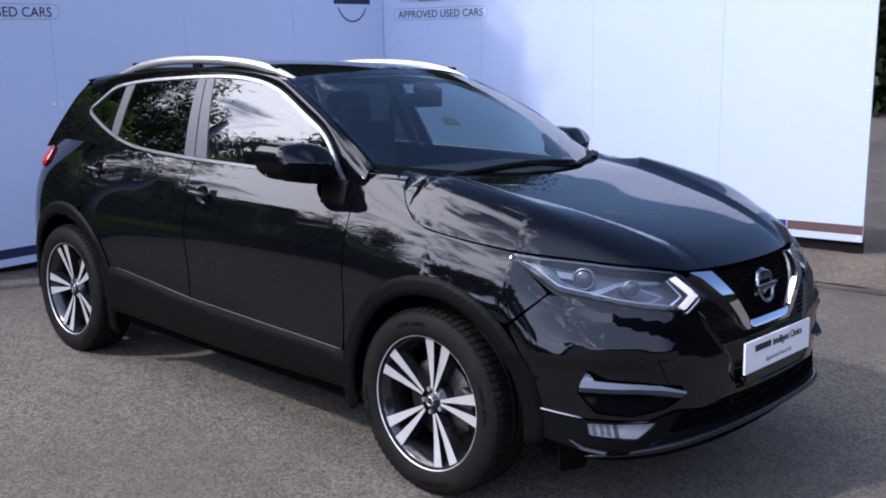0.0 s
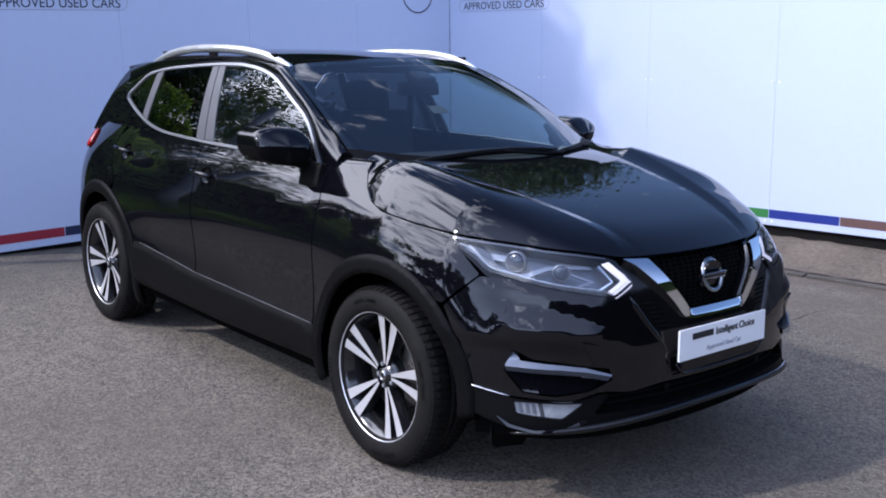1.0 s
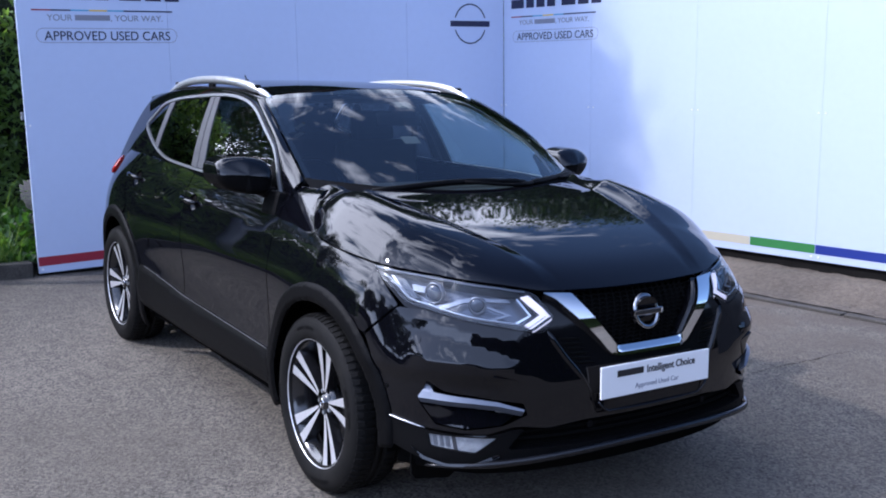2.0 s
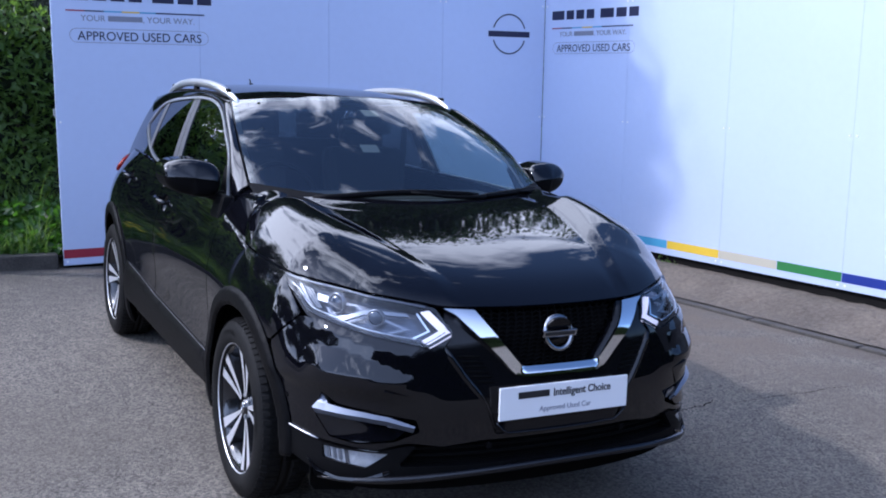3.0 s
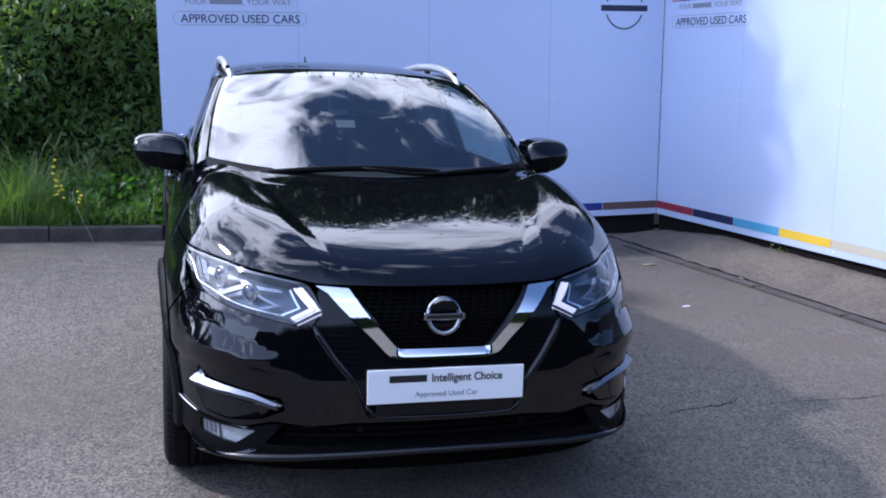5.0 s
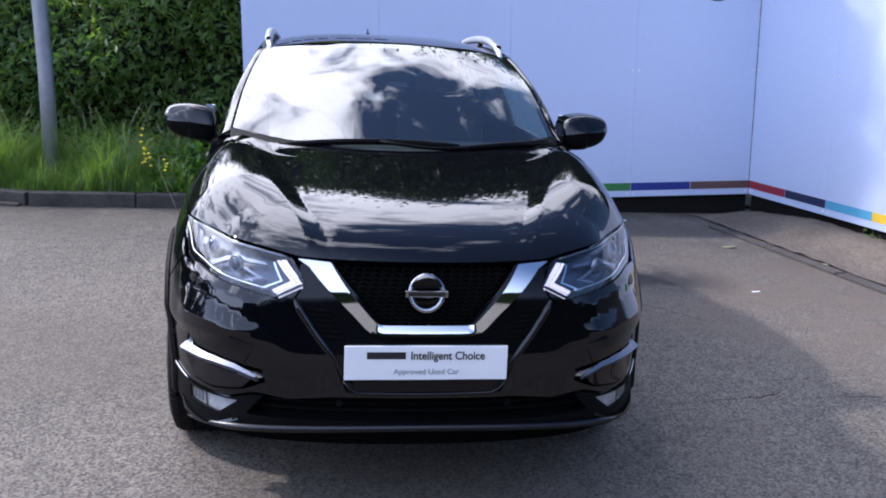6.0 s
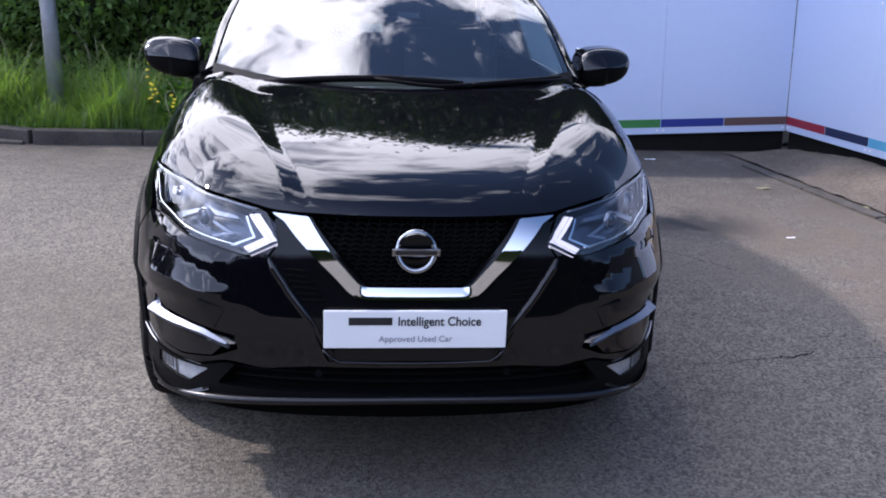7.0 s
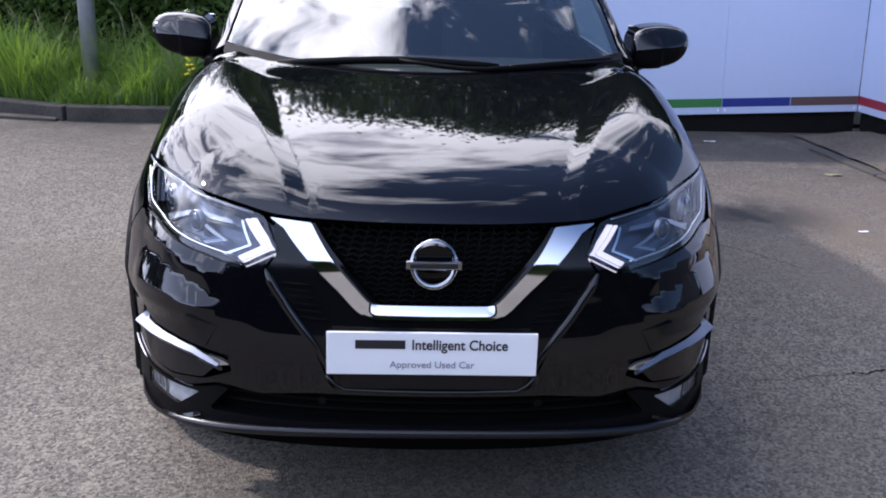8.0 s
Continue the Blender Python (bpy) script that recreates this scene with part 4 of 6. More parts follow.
def offset(s, z):
    """The skin's distance outside the plan."""
    s, z = np.broadcast_arrays(np.abs(np.asarray(s, float)), np.asarray(z, float))
    d = np.stack([p(z) for p in _prof])
    i = np.clip(np.searchsorted(_st, s) - 1, 0, len(_st) - 2)
    f = np.clip((s - _st[i]) / (_st[i + 1] - _st[i]), 0, 1)
    f = f * f * (3 - 2 * f) * .5 + f * .5
    low, high = np.take_along_axis(d, i[None], 0)[0], np.take_along_axis(d, (i + 1)[None], 0)[0]
    edge = smooth(.42, .66, s) * (1 - smooth(1.02, 1.20, s))
    fold = np.where(z < .622, 1 - smooth(0, 1, (.622 - z) / .055), np.clip(1 - (z - .622) / .135, 0, 1) ** 1.3)
    # shoulder line of the doors
    zc = np.interp(s, (1.95, 2.75, 3.25, 3.9), (.922, .961, 1.0, 1.06))
    along = smooth(1.75, 2.05, s) * (1 - smooth(3.3, 3.8, s))
    line = np.where(z < zc, np.clip(1 - (zc - z) / .10, 0, 1) ** 1.7, np.clip(1 - (z - zc) / .125, 0, 1))
    return low * (1 - f) + high * f + .013 * edge * fold + .011 * along * line


def skin(s, z, lift=0.0):
    """A point of the body's skin at distance s along the plan and height z."""
    s, z = np.broadcast_arrays(np.asarray(s, float), np.asarray(z, float))
    e = 1e-3
    tx, ty = plan_x(s + e) - plan_x(s - e), plan_y(s + e) - plan_y(s - e)
    k = np.hypot(tx, ty) + 1e-9
    d = offset(s, z) + lift
    return np.stack([plan_x(s) + ty / k * d, plan_y(s) - tx / k * d, z], -1)


# side glass: half width by place and height
def glass_x(y, z):
    y, z = np.asarray(y, float), np.asarray(z, float)
    h = z - 1.08
    return .762 - .27 * h - .30 * h * h - .020 * np.maximum(0, y - 1.1) ** 2


# bonnet
hood_mid = Spline((-.95, -.83, -.72, -.60, -.45, -.20, .10, .40), (.80, .868, .927, .9695, 1.0095, 1.061, 1.116, 1.150))
ridge_x = Spline((-.80, -.65, -.45, -.25, -.08, .10, .40), (.298, .338, .402, .450, .488, .515, .56))


def hood_shape(x, y):
    """Creases and crest of the bonnet over its crowned middle line."""
    r = ridge_x(y)
    w = .058 + .048 * smooth(-.55, .02, y)
    up = smooth(-.72, -.15, y) * (1 - .55 * smooth(.02, .30, y))
    t = np.clip((x - r) / (.715 - r), 0, 1)
    step = .009 * smooth(-.86, -.74, y) + .008 * smooth(-.72, -.30, y)
    crest = np.where(x < .715, t * t * (3 - 2 * t), np.exp(-((x - .715) / .11) ** 2))
    d = (x - r) / w
    ramp = .5 * (np.sqrt(d * d + .002) - np.sqrt((d - 1) ** 2 + .002) + 1)
    return (.048 * up - step * up) * crest + step * ramp * (1 - smooth(.60, .80, x))


# the bonnet's rim on the skin: distance along the plan, height
RIM = [(0, .868), (.15, .868), (.30, .870), (.42, .873), (.50, .883), (.63, .898), (.806, .910), (.97, .922), (1.17, .936)]
RIM += [(float(s_at(y)), z) for y, z in ((-.17, .949), (.03, .971), (.12, 1.000), (.18, 1.040), (.225, 1.085))]
_k = np.linspace(0, len(RIM) - 1, 260)
_rim = skin(Spline(range(len(RIM)), [p[0] for p in RIM])(_k), Spline(range(len(RIM)), [p[1] for p in RIM])(_k))
_drop = hood_mid(_rim[:, 1]) + hood_shape(_rim[:, 0], _rim[:, 1]) - _rim[:, 2]
_length = np.interp(np.arange(len(_rim)), (0, 60, 100, 165, 232, 259), (.060, .066, .080, .070, .066, .125))


def hood_z(x, y):
    """The bonnet's height: its crowned middle, rolled down to the rim all round."""
    x, y = np.broadcast_arrays(np.abs(np.asarray(x, float)), np.asarray(y, float))
    px, py = x.ravel(), y.ravel()
    ax, ay, ex, ey = _rim[:-1, 0], _rim[:-1, 1], np.diff(_rim[:, 0]), np.diff(_rim[:, 1])
    k = np.clip(((px[:, None] - ax) * ex + (py[:, None] - ay) * ey) / (ex * ex + ey * ey), 0, 1)
    d = np.hypot(px[:, None] - ax - k * ex, py[:, None] - ay - k * ey)
    near, i = d.min(1), d.argmin(1)
    w = np.exp(-(d - near[:, None]) / .004)
    past = (i == len(ax) - 1) & (k[:, -1] == 1)
    near = np.where((ex[i] * (py - ay[i]) < ey[i] * (px - ax[i])) & ~past, -np.minimum(near, .02), near)
    w /= w.sum(1, keepdims=True)
    j = np.arange(len(ax))
    at = (w * (j + k)).sum(1)
    fall = np.interp(at, np.arange(len(_rim)), _drop) * np.exp(-near / np.interp(at, np.arange(len(_rim)), _length))
    return hood_mid(y) + hood_shape(x, y) - fall.reshape(x.shape)


# windscreen: a from -1 to 1 across, v from the cowl to the roof
def screen(a, v):
    a, v = np.broadcast_arrays(np.asarray(a, float), np.asarray(v, float))
    x = a * (.715 + (.600 - .715) * v + .012 * np.sin(math.pi * v))
    y = (.05 + .34 * a * a) * (1 - v) + (1.0 + .11 * a * a) * v
    z = (1.072 + .055 * a * a) * (1 - v) + (1.528 - .045 * a * a) * v + .026 * np.sin(math.pi * v)
    return np.stack([x, y, z], -1)


roof_mid = Spline((.9, 1.2, 1.7, 2.3, 2.8, 3.2), (1.515, 1.546, 1.563, 1.553, 1.515, 1.47))
roof_half = Spline((.9, 1.3, 1.7, 2.3, 2.9, 3.3), (.61, .61, .615, .60, .575, .54))


def roof_z(x, y):
    return roof_mid(y) - .062 * (np.abs(x) / roof_half(y)) ** 3.0


# ---- the car: building panels ----
from mathutils.geometry import delaunay_2d_cdt


def rounded(poly, r):
    """A closed outline with its corners rounded."""
    out, n = [], len(poly)
    for i in range(n):
        a, b, c = (np.array(poly[(i + k) % n], float) for k in (-1, 0, 1))
        la, lc = np.linalg.norm(a - b), np.linalg.norm(c - b)
        q = min(r, la * .45, lc * .45)
        p, s = b + (a - b) / la * q, b + (c - b) / lc * q
        for t in (0, .33, .67, 1):
            out.append(tuple((1 - t) ** 2 * p + 2 * t * (1 - t) * b + t * t * s))
    return out


def resample(poly, step):
    out, n = [], len(poly)
    for i in range(n):
        a, b = np.array(poly[i], float), np.array(poly[(i + 1) % n], float)
        k = max(1, int(np.linalg.norm(b - a) / step))
        out += [tuple(a + (b - a) * j / k) for j in range(k)]
    return out


def area(poly):
    p = np.array(poly)
    return .5 * np.sum(p[:, 0] * np.roll(p[:, 1], -1) - np.roll(p[:, 0], -1) * p[:, 1])


def inset(poly, d):
    """The outline moved inwards by d."""
    p = np.array(poly, float)
    t = np.roll(p, -1, 0) - np.roll(p, 1, 0)
    t /= np.linalg.norm(t, axis=1)[:, None] + 1e-9
    n = np.stack([-t[:, 1], t[:, 0]], 1) * (1 if area(poly) > 0 else -1)
    return [tuple(v) for v in p + n * d]


def inside(poly, q):
    p, q = np.array(poly), np.array(q)
    r = np.zeros(len(q), bool)
    for a, b in zip(p, np.roll(p, -1, 0)):
        c = (a[1] > q[:, 1]) != (b[1] > q[:, 1])
        r ^= c & (q[:, 0] < (b[0] - a[0]) * (q[:, 1] - a[1]) / (b[1] - a[1] + 1e-12) + a[0])
    return r


def edge_distance(poly, q):
    p, q = np.array(poly), np.array(q)
    best = np.full(len(q), 9.0)
    for a, b in zip(p, np.roll(p, -1, 0)):
        ab = b - a
        t = np.clip(((q - a) @ ab) / (ab @ ab + 1e-12), 0, 1)
        best = np.minimum(best, np.linalg.norm(q - a - t[:, None] * ab, axis=1))
    return best


def panel(name, outline, surf, mat, parent, label="", step=.03, holes=(), flange=.014, lift=0.0, dome=None, gap=.0025, corner=.012):
    """A sheet on a surface inside an outline, with its edge turned in. surf takes (u, v) and gives places."""
    outline = resample(rounded(outline, corner) if corner else outline, step)
    if gap:
        outline = inset(outline, gap)
    holes = [resample(rounded(h, .008), step) for h in holes]
    loops = [outline] + list(holes)
    a = np.array(outline)
    gx, gy = np.meshgrid(np.arange(a[:, 0].min(), a[:, 0].max(), step), np.arange(a[:, 1].min(), a[:, 1].max(), step))
    g = np.stack([gx.ravel(), gy.ravel()], 1)
    ok = inside(outline, g) & (edge_distance(outline, g) > step * .45)
    for h in holes:
        ok &= ~inside(h, g) & (edge_distance(h, g) > step * .45)
    pts = [Vector(p) for lp in loops for p in lp] + [Vector(p) for p in g[ok]]
    edges, k = [], 0
    for lp in loops:
        edges += [(k + i, k + (i + 1) % len(lp)) for i in range(len(lp))]
        k += len(lp)
    co, _, tris, *_ = delaunay_2d_cdt(pts, edges, [], 0, 1e-7)
    uv = np.array([tuple(c) for c in co])
    tris = np.array([t for t in tris if len(t) == 3])
    mid = uv[tris].mean(1)
    keep = inside(outline, mid)
    for h in holes:
        keep &= ~inside(h, mid)
    tris = tris[keep]
    e = 1.5e-3
    P = surf(uv[:, 0], uv[:, 1])
    du = surf(uv[:, 0] + e, uv[:, 1]) - surf(uv[:, 0] - e, uv[:, 1])
    dv = surf(uv[:, 0], uv[:, 1] + e) - surf(uv[:, 0], uv[:, 1] - e)
    N = np.cross(du, dv)
    N /= np.linalg.norm(N, axis=1)[:, None] + 1e-12
    out = np.array([0, 1.2, .55])
    flip = np.sum(N * (P - out), 1).sum() < 0
    if flip:
        N = -N
    ups = np.cross(P[tris[:, 1]] - P[tris[:, 0]], P[tris[:, 2]] - P[tris[:, 0]])
    turn = np.sum(ups * N[tris[:, 0]], 1) < 0
    tris[turn] = tris[turn][:, ::-1]
    h = np.full(len(uv), lift)
    if dome:
        d = edge_distance(outline, uv)
        for hl in holes:
            d = np.minimum(d, edge_distance(hl, uv))
        h = h + dome[0] * np.sqrt(np.clip(1 - (1 - np.clip(d / dome[1], 0, 1)) ** 2, 0, 1))
    P = P + N * h[:, None]
    used = np.unique(tris)
    back = np.full(len(uv), -1)
    back[used] = np.arange(len(used))
    V, F, NN = P[used], back[tris].tolist(), N[used]
    if dome:
        fn = np.cross(V[back[tris][:, 1]] - V[back[tris][:, 0]], V[back[tris][:, 2]] - V[back[tris][:, 0]])
        NN = np.zeros_like(V)
        for c in range(3):
            np.add.at(NN, back[tris][:, c], fn)
        NN /= np.linalg.norm(NN, axis=1)[:, None] + 1e-12
    if flange:
        lin = {}
        for t in F:
            for i in range(3):
                lin[(t[i], t[(i + 1) % 3])] = 1
        rim = [e for e in lin if (e[1], e[0]) not in lin]
        ev, en, ef = [], [], []
        base = len(V)
        for i, j in rim:
            dirn = V[j] - V[i]
            side = np.cross(dirn, NN[i])
            side /= np.linalg.norm(side) + 1e-12
            k = base + len(ev)
            ev += [V[i], V[j], V[j] - NN[j] * flange, V[i] - NN[i] * flange]
            en += [side] * 4
            ef.append((k, k + 3, k + 2, k + 1))
        V, NN, F = np.concatenate([V, ev]), np.concatenate([NN, en]), F + ef
    return obj(name, V, F, mat, parent, label, normals=NN)


def both(name, outline, surf, mat, parent, **kw):
    """The same panel on the two sides of the car; surf takes the side, -1 or 1."""
    return [panel(name, outline, lambda u, v, s=s: surf(u, v, s), mat, parent, **kw) for s in (-1, 1)]


def flank(u, v, s):
    """On the skin, by distance along the plan and height."""
    return skin(np.asarray(u) * s, v)


def flank_y(u, v, s):
    """On the skin, by place along the car and height."""
    return skin(s_at(u) * s, v)


def side_glass(u, v, s):
    return np.stack([s * glass_x(u, v), np.asarray(u, float) + 0 * np.asarray(v), np.asarray(v, float)], -1)


car = thing("crossover_car", "glossy black five door crossover car parked on asphalt", "car")

ARCH_F, ARCH_R = (-.035, .345), (2.640, .345)


def arc(c, r, q0, q1, n=16):
    return [(c[0] + r * math.cos(radians(q0 + (q1 - q0) * i / n)), c[1] + r * math.sin(radians(q0 + (q1 - q0) * i / n))) for i in range(n + 1)]


SF = lambda y: float(s_at(y))
# dark inner shell, its black standing in for shade behind the panel gaps
shell = [(-float(PLAN_S[-1]), .22), *[(-SF(y), z) for y, z in arc(ARCH_R, .45, -18, 198)], *[(-SF(y), z) for y, z in arc(ARCH_F, .45, -18, 195)],
         (-.9, .24), (.9, .24), *[(SF(y), z) for y, z in arc(ARCH_F, .45, 195, -18)], *[(SF(y), z) for y, z in arc(ARCH_R, .45, 198, -18)],
         (float(PLAN_S[-1]), .22), (float(PLAN_S[-1]), 1.0), (SF(2.6), 1.06), (SF(.3), 1.04), (SF(-.1), .93), (SF(-.33), .86), (.9, .80), (.45, .76), (0, .74),
         (-.45, .76), (-.9, .80), (-SF(-.33), .86), (-SF(-.1), .93), (-SF(.3), 1.04), (-SF(2.6), 1.06), (-float(PLAN_S[-1]), 1.0)]
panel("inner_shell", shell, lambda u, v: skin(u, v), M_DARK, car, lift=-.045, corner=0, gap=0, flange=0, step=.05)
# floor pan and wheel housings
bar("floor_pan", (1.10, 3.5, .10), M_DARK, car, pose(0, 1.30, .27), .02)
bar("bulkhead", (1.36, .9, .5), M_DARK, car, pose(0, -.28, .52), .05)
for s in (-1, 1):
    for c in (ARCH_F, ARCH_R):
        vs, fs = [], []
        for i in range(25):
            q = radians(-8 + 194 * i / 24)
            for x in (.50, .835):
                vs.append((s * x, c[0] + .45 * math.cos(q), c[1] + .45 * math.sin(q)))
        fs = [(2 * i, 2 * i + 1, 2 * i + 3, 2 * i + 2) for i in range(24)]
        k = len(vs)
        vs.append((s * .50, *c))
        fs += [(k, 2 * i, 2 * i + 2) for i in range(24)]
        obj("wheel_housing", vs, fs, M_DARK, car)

# ---- painted panels ----
SILL_TOP = [(.42, .452), (.95, .462), (1.50, .476), (2.16, .53)]
# finger cups of the door handles
HANDLES = ((1.345, .962), (2.30, 1.0))


def cup_outline(y0, z0, k=1.0):
    return [(y0 + .082 + .056 * k * math.cos(q), z0 - .006 + .044 * k * math.sin(q)) for q in np.linspace(0, 2 * math.pi, 21)[:-1]]


# front wing
wing = [*arc(ARCH_F, .452, 14, 124), (-.365, .700), (-.495, .815), (-.43, .866), (-.345, .9335), (-.17, .9475), (.03, .9695), (.12, .9975), (.18, 1.0375), (.226, 1.0835), (.25, 1.108),
        (.47, 1.112), (.455, 1.03), (.437, .93), (.432, .75), (.432, .48)]
both("front_wing", wing, flank_y, M_PAINT, car, step=.022)
both("front_door", [(.436, .455), *[(y, z) for y, z in SILL_TOP[1:2]], (1.50, .476), (1.515, .70), (1.535, .90), (1.585, 1.105), (1.0, 1.098), (.47, 1.09), (.455, 1.03), (.439, .93), (.434, .75)], flank_y, M_PAINT, car, step=.03, holes=[cup_outline(*HANDLES[0])])
rear_door = [(1.504, .478), (2.10, .526), (2.215, .534), *arc(ARCH_R, .455, 152, 112, 5), (2.43, .83), (2.53, .95), (2.57, 1.07), (2.50, 1.125), (2.16, 1.11), (1.589, 1.105), (1.539, .90), (1.519, .70)]
both("rear_door", rear_door, flank_y, M_PAINT, car, step=.03, holes=[cup_outline(*HANDLES[1])])
quarter = [*arc(ARCH_R, .455, 108, -8), (3.10, .30), (3.15, .55), (3.15, .90), (3.12, 1.12), (2.56, 1.125), (2.575, 1.07), (2.535, .95), (2.435, .83)]
both("rear_quarter", quarter, flank_y, M_PAINT, car, step=.03)
upper = [(2.10, 1.085), (2.16, 1.105), (2.43, 1.156), (2.60, 1.203), (2.760, 1.254), (2.764, 1.286), (2.746, 1.312), (2.578, 1.410), (2.46, 1.452), (2.86, 1.455), (2.98, 1.36), (3.14, 1.16), (3.22, 1.06), (2.5, 1.06), (2.2, 1.07)]
both("rear_pillar", upper, side_glass, M_PAINT, car, step=.03, lift=.003)
panel("tailgate", [(SF(3.12) + .01, .30), (2 * float(PLAN_S[-1]) - SF(3.12) - .01, .30), (2 * float(PLAN_S[-1]) - SF(3.12) - .01, 1.10), (SF(3.12) + .01, 1.10)],
      lambda u, v: np.where((np.asarray(u) > PLAN_S[-1])[..., None], skin(np.minimum(2 * PLAN_S[-1] - np.asarray(u), PLAN_S[-1]), v) * np.array([-1, 1, 1]), skin(np.minimum(u, PLAN_S[-1]), v)), M_PAINT, car, step=.05)
# rear screen
vs, fs = [], []
for i in range(13):
    a = -1 + i / 6
    for j in range(7):
        v = j / 6
        vs.append((a * (.64 * (1 - v) + .55 * v), 3.32 - .12 * a * a - .36 * v, 1.06 + .42 * v - .05 * a * a * v))
for i in range(12):
    for j in range(6):
        k = i * 7 + j
        fs.append((k, k + 7, k + 8, k + 1))
obj("rear_screen", vs, fs, M_PRIVACY, car)
obj("spoiler", *tube([(-.44, 2.90, 1.462), (-.3, 2.97, 1.484), (0, 3.0, 1.494), (.3, 2.97, 1.484), (.44, 2.90, 1.462)], .03, 8, .4), M_PAINT, car)
both("tail_lamp", [(3.02, 1.00), (3.06, 1.062), (3.15, 1.072), (3.18, 1.0), (3.14, .955), (3.05, .965)], flank_y, M_RED, car, step=.02, lift=.012, dome=(.01, .03), gap=0)

# bonnet, in plan
edge = [(float(p[0]), float(p[1])) for p in _rim[::4]]
rear = [(.715, .300), (.64, .318), (.52, .235), (.38, .165), (.20, .115), (0, .098)]
half = edge + rear
hood_line = half + [(-x, y) for x, y in half[-2:0:-1]]
panel("bonnet", hood_line, lambda u, v: np.stack([u, v, hood_z(u, v)], -1), M_PAINT, car, step=.0115, flange=.02, corner=0, lift=.001, gap=.0012)

# front bumper skin with its openings
LAMP = [(1.215, .937), (.97, .919), (.806, .9075), (.63, .8955), (.50, .8805), (.455, .8685), (.398, .796), (.492, .751), (.62, .772), (.76, .790), (.90, .811), (.985, .824), (1.05, .862)]
POCKET = [(.895, .508), (.862, .585), (.80, .556), (.70, .548), (.53, .522), (.515, .480), (.60, .445), (.72, .428), (.83, .436)]
FOG = [(.858, .402), (.848, .362), (.69, .352), (.615, .405), (.72, .404)]
LOWER = [(-.60, .362), (-.52, .435), (-.44, .425), (-.30, .440), (.30, .440), (.44, .425), (.52, .435), (.60, .362)]
bumper = [(-1.055, .44), *[(-SF(y), z) for y, z in ((-.462, .53), (-.425, .61), (-.372, .697), (-.493, .812))], *[(-u, v) for u, v in LAMP[10:6:-1]], (-.408, .790), (-.438, .748), (-.362, .650), (-.292, .562), (-.250, .462),
          (.250, .462), (.292, .562), (.362, .650), (.438, .748), (.408, .790), *LAMP[7:11], *[(SF(y), z) for y, z in ((-.493, .812), (-.372, .697), (-.425, .61), (-.462, .53))], (1.055, .44), (.86, .418), (.66, .412), (.56, .440), (.52, .438),
          (.44, .428), (.30, .442), (-.30, .442), (-.44, .428), (-.52, .438), (-.56, .440), (-.66, .412), (-.86, .418)]


def fold(u, v):
    """Sculpted corner of the bumper: a shoulder under the lamp, a hollow, and a shelf over a crease."""
    s_, z = np.broadcast_arrays(np.abs(np.asarray(u, float)), np.asarray(v, float))
    lamp_z = np.interp(s_, (.40, .49, .62, .76, .90, .985), (.76, .752, .772, .790, .811, .826))
    shelf_z = np.interp(s_, (.56, .637, .82, .88), (.668, .697, .736, .74))
    crest_z = shelf_z + .62 * (lamp_z - shelf_z)
    foot_z, crease_z = np.full_like(s_, .603), np.interp(s_, (.56, .63, .80, .88), (.652, .650, .658, .666))
    zs, hs = (foot_z, crease_z, shelf_z, crest_z, lamp_z), (0, .0135, .002, .0085, .0)
    out = np.zeros_like(s_)
    for a, b, h0, h1 in zip(zs, zs[1:], hs, hs[1:]):
        k = (z - a) / (b - a)
        out = np.where((k >= 0) & (k < 1), h0 + (h1 - h0) * k, out)
    return out * smooth(.53, .61, s_) * (1 - smooth(.86, .96, s_))


panel("front_bumper", bumper, lambda u, v: skin(u, v, fold(u, v)), M_PAINT, car, step=.0125, corner=.010, flange=.03,
      holes=[POCKET, [(-u, v) for u, v in POCKET]])
# black lower apron with a lip, fog lamp openings
apron = [(-1.04, .437), (-.86, .414), (-.66, .408), (-.56, .436), (-.52, .434), (-.58, .368), (.58, .368), (.52, .434), (.56, .436), (.66, .408), (.86, .414), (1.04, .437), (1.02, .34), (.80, .292), (.5, .322), (0, .338), (-.5, .322), (-.80, .292), (-1.02, .34)]
panel("lower_apron", apron, lambda u, v: skin(u, v), M_PLASTIC, car, "black textured lower apron", step=.02, flange=.05, holes=[FOG, [(-u, v) for u, v in FOG]], lift=.002)
lip = [skin(np.array(float(s)), np.array(.350 - .052 * (abs(s) / .82) ** 2), .010) for s in np.linspace(-.86, .86, 60)]
obj("lip", *tube(lip, [.004 + .009 * min(1, i / 8, (59 - i) / 8) for i in range(60)], 8, 1.0), M_LIP, car)
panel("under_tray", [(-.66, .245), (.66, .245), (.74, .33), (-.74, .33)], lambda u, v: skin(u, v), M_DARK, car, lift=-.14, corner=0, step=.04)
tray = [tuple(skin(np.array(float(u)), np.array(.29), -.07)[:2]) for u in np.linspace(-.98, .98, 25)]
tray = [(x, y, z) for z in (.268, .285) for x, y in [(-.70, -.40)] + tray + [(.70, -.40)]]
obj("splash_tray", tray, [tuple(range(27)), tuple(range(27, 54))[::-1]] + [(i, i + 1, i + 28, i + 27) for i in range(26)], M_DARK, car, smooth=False)
